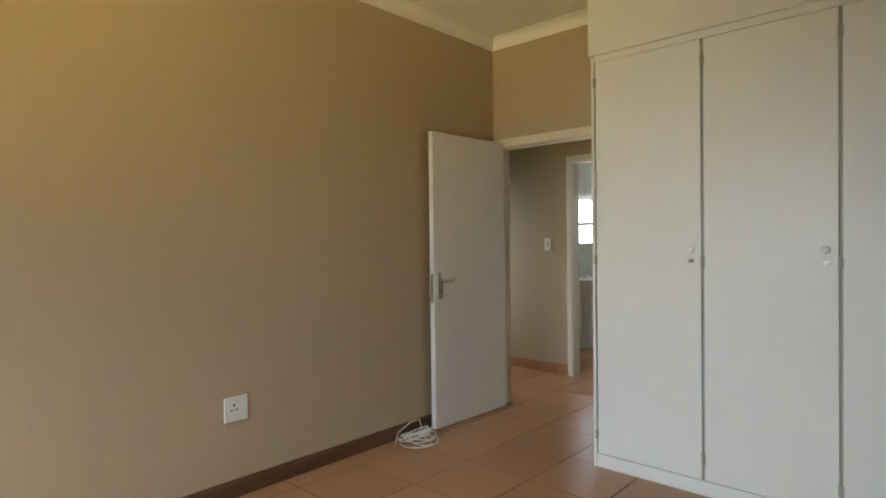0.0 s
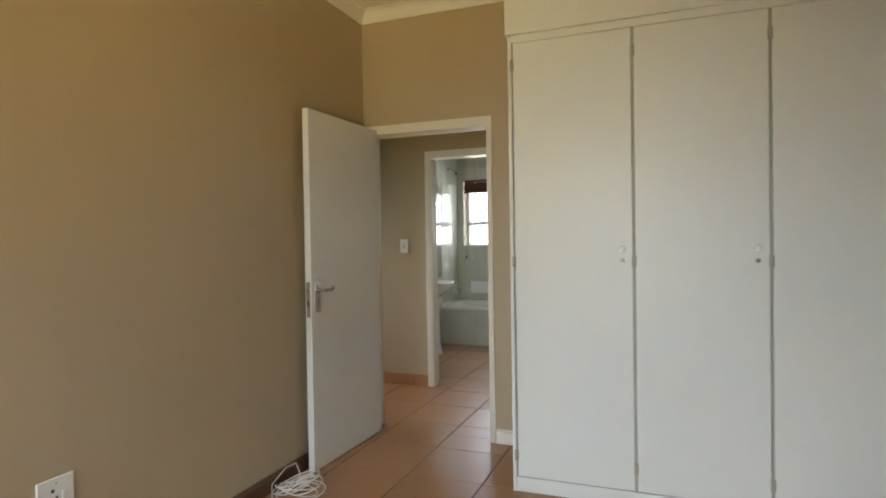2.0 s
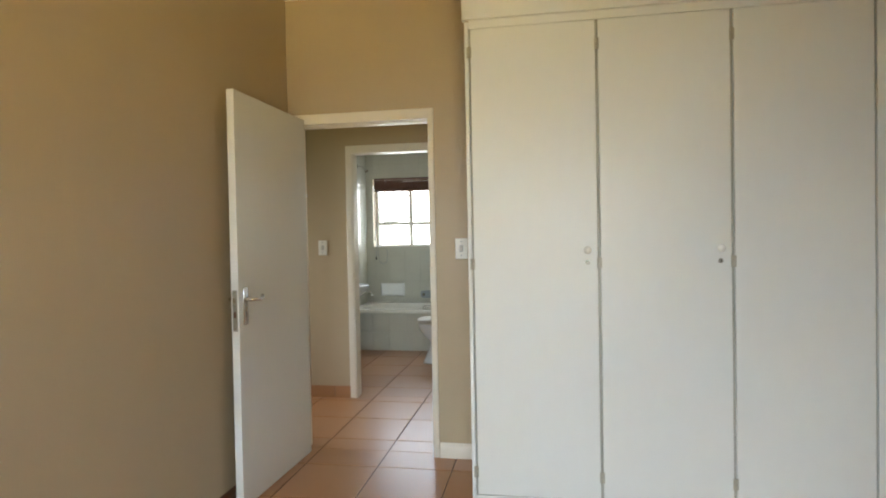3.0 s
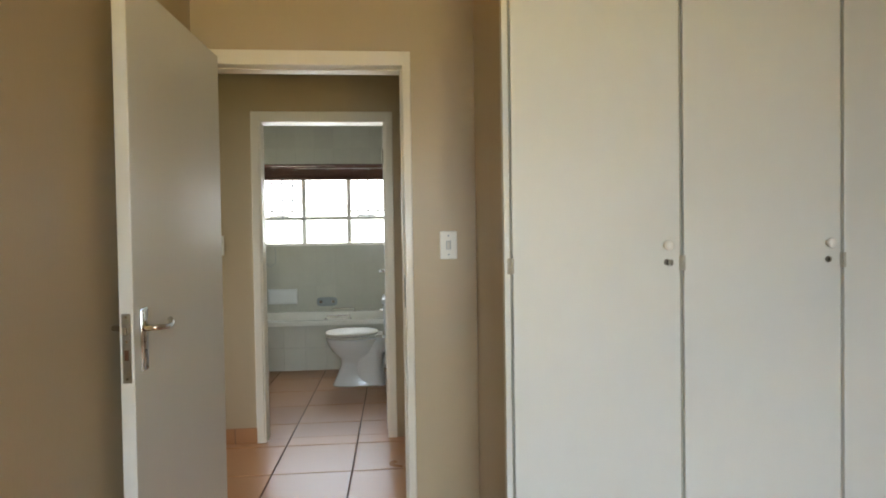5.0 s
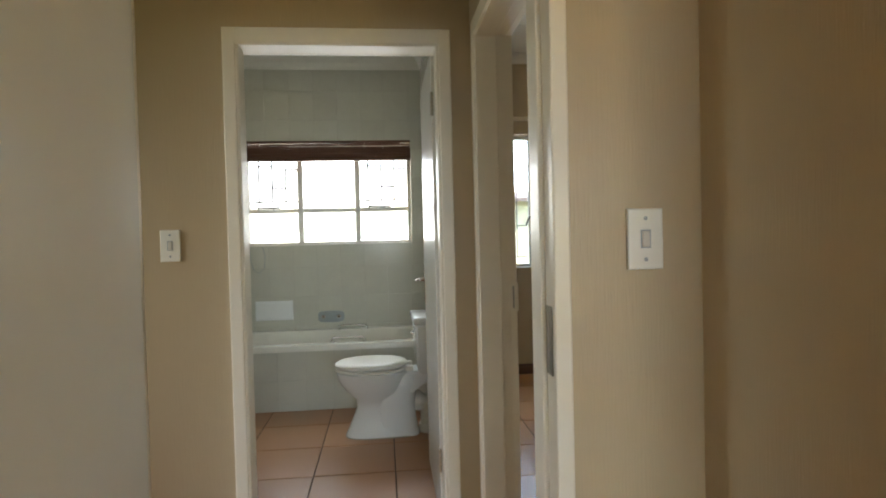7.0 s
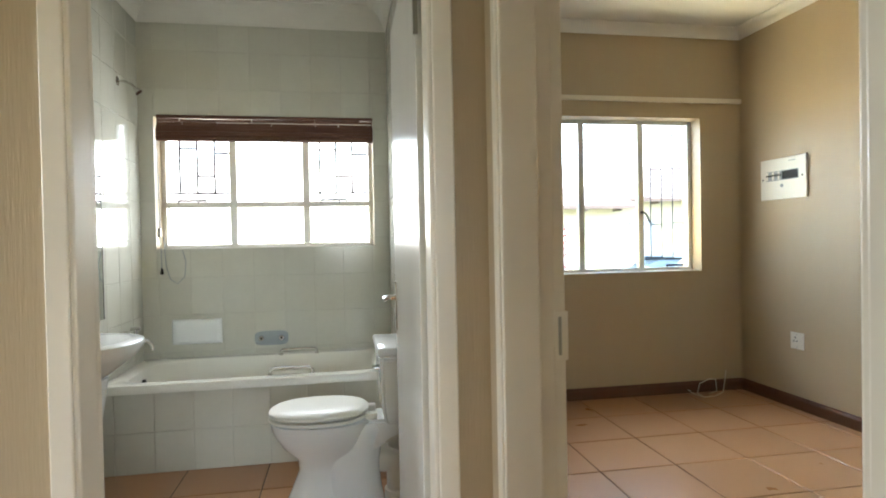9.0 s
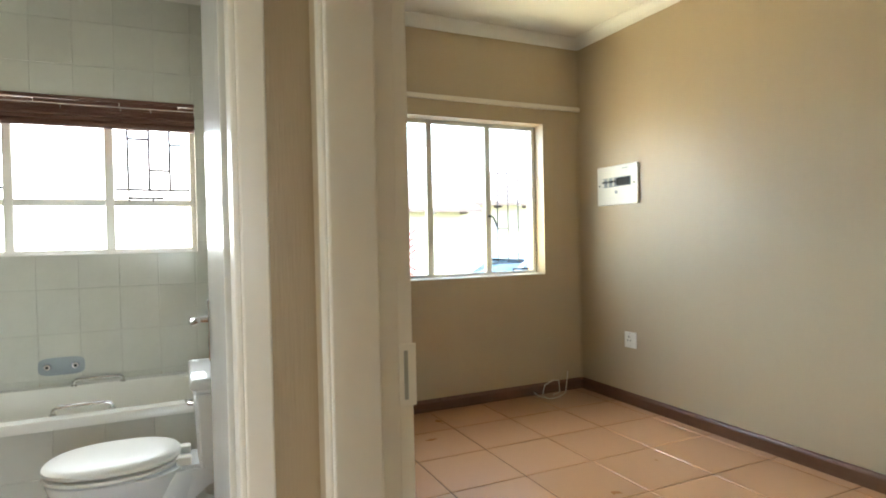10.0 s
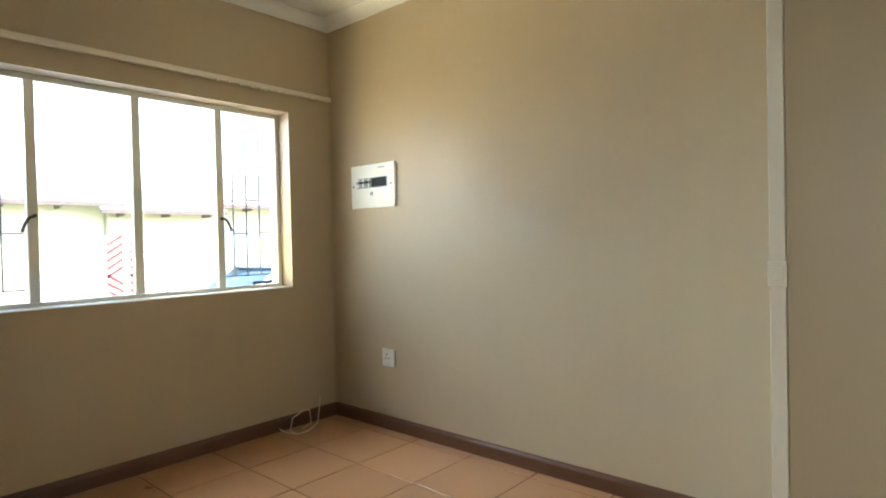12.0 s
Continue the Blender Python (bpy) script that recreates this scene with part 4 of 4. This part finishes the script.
def parked_car(at, turn):
    ob = base("parked_car", (0, 0, 0), "light blue-grey hatchback parked in the yard", "car")
    # sections along x: place, half width, sill height, shoulder height
    secs = [(-1.95, 0.62, 0.38, 0.62), (-1.85, 0.76, 0.26, 0.72), (-1.3, 0.82, 0.2, 0.86), (-0.7, 0.83, 0.18, 0.92), (0.2, 0.83, 0.18, 0.94), (1.2, 0.82, 0.2, 0.95), (1.75, 0.79, 0.26, 0.93), (1.9, 0.70, 0.36, 0.85)]
    part("body", loft(bmesh.new(), [[(x, -w * 0.92, z0), (x, -w, (z0 + z1) / 2), (x, -w * 0.94, z1), (x, 0, z1 + 0.04), (x, w * 0.94, z1), (x, w, (z0 + z1) / 2), (x, w * 0.92, z0), (x, 0, z0 - 0.02)] for x, w, z0, z1 in secs]), CARP, ob, "", True)
    cab = [(-0.85, 0.72, 0.90, 0.93), (-0.15, 0.62, 0.92, 1.38), (0.5, 0.62, 0.93, 1.44), (1.2, 0.60, 0.93, 1.38), (1.78, 0.66, 0.90, 0.95)]
    part("cabin", loft(bmesh.new(), [[(x, -w - 0.08, z0), (x, -w, z1 - 0.03), (x, -w + 0.1, z1), (x, w - 0.1, z1), (x, w, z1 - 0.03), (x, w + 0.08, z0)] for x, w, z0, z1 in cab]), CARG, ob, "dark car windows", True)
    part("roof", loft(bmesh.new(), [[(x, -w, z), (x, -w + 0.12, z + 0.03), (x, w - 0.12, z + 0.03), (x, w, z)] for x, w, z in ((-0.2, 0.61, 1.375), (0.5, 0.61, 1.435), (1.22, 0.59, 1.375))]), CARP, ob, "", True)
    for s in (-1, 1):
        for x0, x1 in ((-0.80, -0.17), (0.42, 0.46), (1.22, 1.72)):
            za, zb = (0.93, 1.38) if x0 < 0 else ((0.94, 1.42) if x0 < 1 else (1.38, 0.94))
            part("pillar", tube(bmesh.new(), [(x0, s * 0.77, za), ((x0 + x1) / 2, s * 0.70, (za + zb) / 2 + 0.02), (x1, s * 0.63, zb)], 0.03, 6), CARP, ob)
        for x in (-1.25, 1.25):
            t = part("tyre", cyl(bmesh.new(), (x, s * 0.84, 0.30), (x, s * 0.66, 0.30), 0.30, seg=28), RUBBER, ob, "", True)
            part("rim", cyl(bmesh.new(), (x, s * 0.85, 0.30), (x, s * 0.80, 0.30), 0.19, 0.17, 20), STEEL, ob)
        part("headlight", ball(bmesh.new(), (-1.86, s * 0.55, 0.66), 0.12, 0.5, 1, 0.6), PLASTIC, ob, "", True)
        part("wing_mirror", ball(bmesh.new(), (-0.55, s * 0.92, 1.0), 0.09, 0.7, 1, 0.7), CARP, ob, "", True)
    ob.matrix_basis = pose(*at, 0, 0, turn)


parked_car((3.45, 12.6, GZ + 0.012), 4)


# ---- tiles ----
tile_meshes = {}


def tile_mesh(w, h, t, bev, mat, name):
    """A tile in the local xy plane, its glazed face up at z 0, with eased edges."""
    key = (round(w, 3), round(h, 3), name)
    if key not in tile_meshes:
        a, b = w / 2, h / 2
        vs = [(sx * a, sy * b, -t) for sx, sy in ((-1, -1), (1, -1), (1, 1), (-1, 1))]
        vs += [(sx * a, sy * b, -bev) for sx, sy in ((-1, -1), (1, -1), (1, 1), (-1, 1))]
        vs += [(sx * (a - bev), sy * (b - bev), 0) for sx, sy in ((-1, -1), (1, -1), (1, 1), (-1, 1))]
        fs = [(8, 9, 10, 11)] + [(i, (i + 1) % 4, 4 + (i + 1) % 4, 4 + i) for i in range(4)] + [(4 + i, 4 + (i + 1) % 4, 8 + (i + 1) % 4, 8 + i) for i in range(4)]
        me = bpy.data.meshes.new(name)
        me.from_pydata(vs, [], fs)
        me.materials.append(mat)
        tile_meshes[key] = me
    return tile_meshes[key]


rt = random.Random(11)


def lay(parent, origin, ax, ay, u0, u1, v0, v1, su, sv, pu, pv, joint, mat, t, bev, holes=(), name="tile"):
    """Tiles on a plane: local axes ax, ay from origin, area u0..u1 by v0..v1, grid through pu, pv."""
    ax, ay = Vector(ax), Vector(ay)
    az = ax.cross(ay)
    rot = Matrix((ax, ay, az)).transposed().to_4x4()
    iu = math.floor((u0 - pu) / su)
    while pu + iu * su < u1 - 1e-4:
        iv = math.floor((v0 - pv) / sv)
        while pv + iv * sv < v1 - 1e-4:
            rects = [(max(u0, pu + iu * su + joint / 2), min(u1, pu + (iu + 1) * su - joint / 2), max(v0, pv + iv * sv + joint / 2), min(v1, pv + (iv + 1) * sv - joint / 2))]
            for ha, hb, hc, hd in holes:
                cut = []
                for a, b, c, d in rects:
                    if b <= ha or a >= hb or d <= hc or c >= hd:
                        cut.append((a, b, c, d))
                        continue
                    if a < ha:
                        cut.append((a, ha, c, d))
                    if b > hb:
                        cut.append((hb, b, c, d))
                    a2, b2 = max(a, ha), min(b, hb)
                    if c < hc:
                        cut.append((a2, b2, c, hc))
                    if d > hd:
                        cut.append((a2, b2, hd, d))
                rects = cut
            for a, b, c, d in rects:
                if b - a < 0.012 or d - c < 0.012:
                    continue
                ob = new(name, tile_mesh(b - a, d - c, t, bev, mat, name))
                p = Vector(origin) + ax * ((a + b) / 2) + ay * ((c + d) / 2) + az * rt.uniform(-0.0006, 0.0006)
                ob.matrix_basis = Matrix.Translation(p) @ rot @ pose(0, 0, 0, rt.uniform(-0.08, 0.08), rt.uniform(-0.08, 0.08), 0)
                ob.parent = parent
            iv += 1
        iu += 1


def tiled_floor(name, x0, x1, y0, y1, px, py, label):
    slab = structure(name, bx(bmesh.new(), (x0, y0, -0.12), (x1, y1, -0.004)), GROUT, label)
    lay(slab, (0, 0, 0), (1, 0, 0), (0, 1, 0), x0, x1, y0, y1, TILE, TILE, px, py, 0.007, TERRA, 0.0035, 0.0022, (), "floor_tile")


tiled_floor("floor_bedroom", XL, XR, YB, YDB - 0.06, -2.165, 3.41, "terracotta tiled bedroom floor")
tiled_floor("floor_passage", XP, XE + 0.06, YDB - 0.06, YHB - 0.06, -2.165, 3.41, "terracotta tiled passage floor")
tiled_floor("floor_bathroom", XBL, XE, YHB - 0.06, YF, -2.165, 3.41, "terracotta tiled bathroom floor")
tiled_floor("floor_small_room", XE + 0.06, X3, YDB, YF, 0.46, 6.74, "terracotta tiled floor of the small room")

# tile skirting of the passage, cut from floor tiles
sk = structure("baseboard_passage", bx(bmesh.new(), (XP, YH - 0.006, 0), (-2.79, YH - 0.001, 0.098)), GROUT, "terracotta tile skirting of the passage")
lay(sk, (0, YH - 0.012, 0), (1, 0, 0), (0, 0, 1), XP, -2.79, 0.0, 0.1, TILE * 0.8, 0.2, -2.93, 0.0, 0.004, TERRA, 0.006, 0.002, (), "skirting_tile")

# bathroom wall tiles
bw = structure("tiling_outer", bx(bmesh.new(), (XBL, YF - 0.004, 0.5), (XE, YF - 0.001, BATH_WIN[2] - 0.001)), WGROUT, "pale glazed tiles under and round the window")
for a, b, c, d in ((XBL, BATH_WIN[0] - 0.001, BATH_WIN[2], 2.8), (BATH_WIN[1] + 0.001, XE, BATH_WIN[2], 2.8), (BATH_WIN[0], BATH_WIN[1], BATH_WIN[3] + 0.001, 2.8)):
    part("grout", bx(bmesh.new(), (a, YF - 0.004, c), (b, YF - 0.001, d)), WGROUT, bw)
lay(bw, (0, YF - 0.007, 0), (1, 0, 0), (0, 0, 1), XBL, XE, 0.0, 2.81, 0.2045, 0.254, -3.39, 2.55, 0.003, WTILE, 0.005, 0.0014, (BATH_WIN,), "wall_tile")
bl2 = structure("tiling_left", bx(bmesh.new(), (XBL + 0.001, YHB, 0.0), (XBL + 0.004, YF - 0.008, 2.81)), WGROUT, "pale glazed tiles on the bathroom side wall")
lay(bl2, (XBL + 0.007, 0, 0), (0, 1, 0), (0, 0, 1), YHB, YF - 0.008, 0.0, 2.81, 0.2045, 0.254, 7.4, 2.55, 0.003, WTILE, 0.005, 0.0014, (), "wall_tile")
brt = structure("tiling_right", bx(bmesh.new(), (XE - 0.004, YHB, 0.0), (XE - 0.001, YF - 0.008, 2.81)), WGROUT, "pale glazed tiles behind the toilet")
lay(brt, (XE - 0.007, 0, 0), (0, -1, 0), (0, 0, 1), -(YF - 0.008), -YHB, 0.0, 2.81, 0.2045, 0.254, -7.4, 2.55, 0.003, WTILE, 0.005, 0.0014, (), "wall_tile")
lay(tub, (-cx, BY0 + 0.016 - cy, 0), (1, 0, 0), (0, 0, 1), BX0, BX1, 0.0, BZ - 0.046, 0.2045, 0.25, -3.0, 0.225, 0.004, WTILE, 0.006, 0.0014, (), "panel_tile")
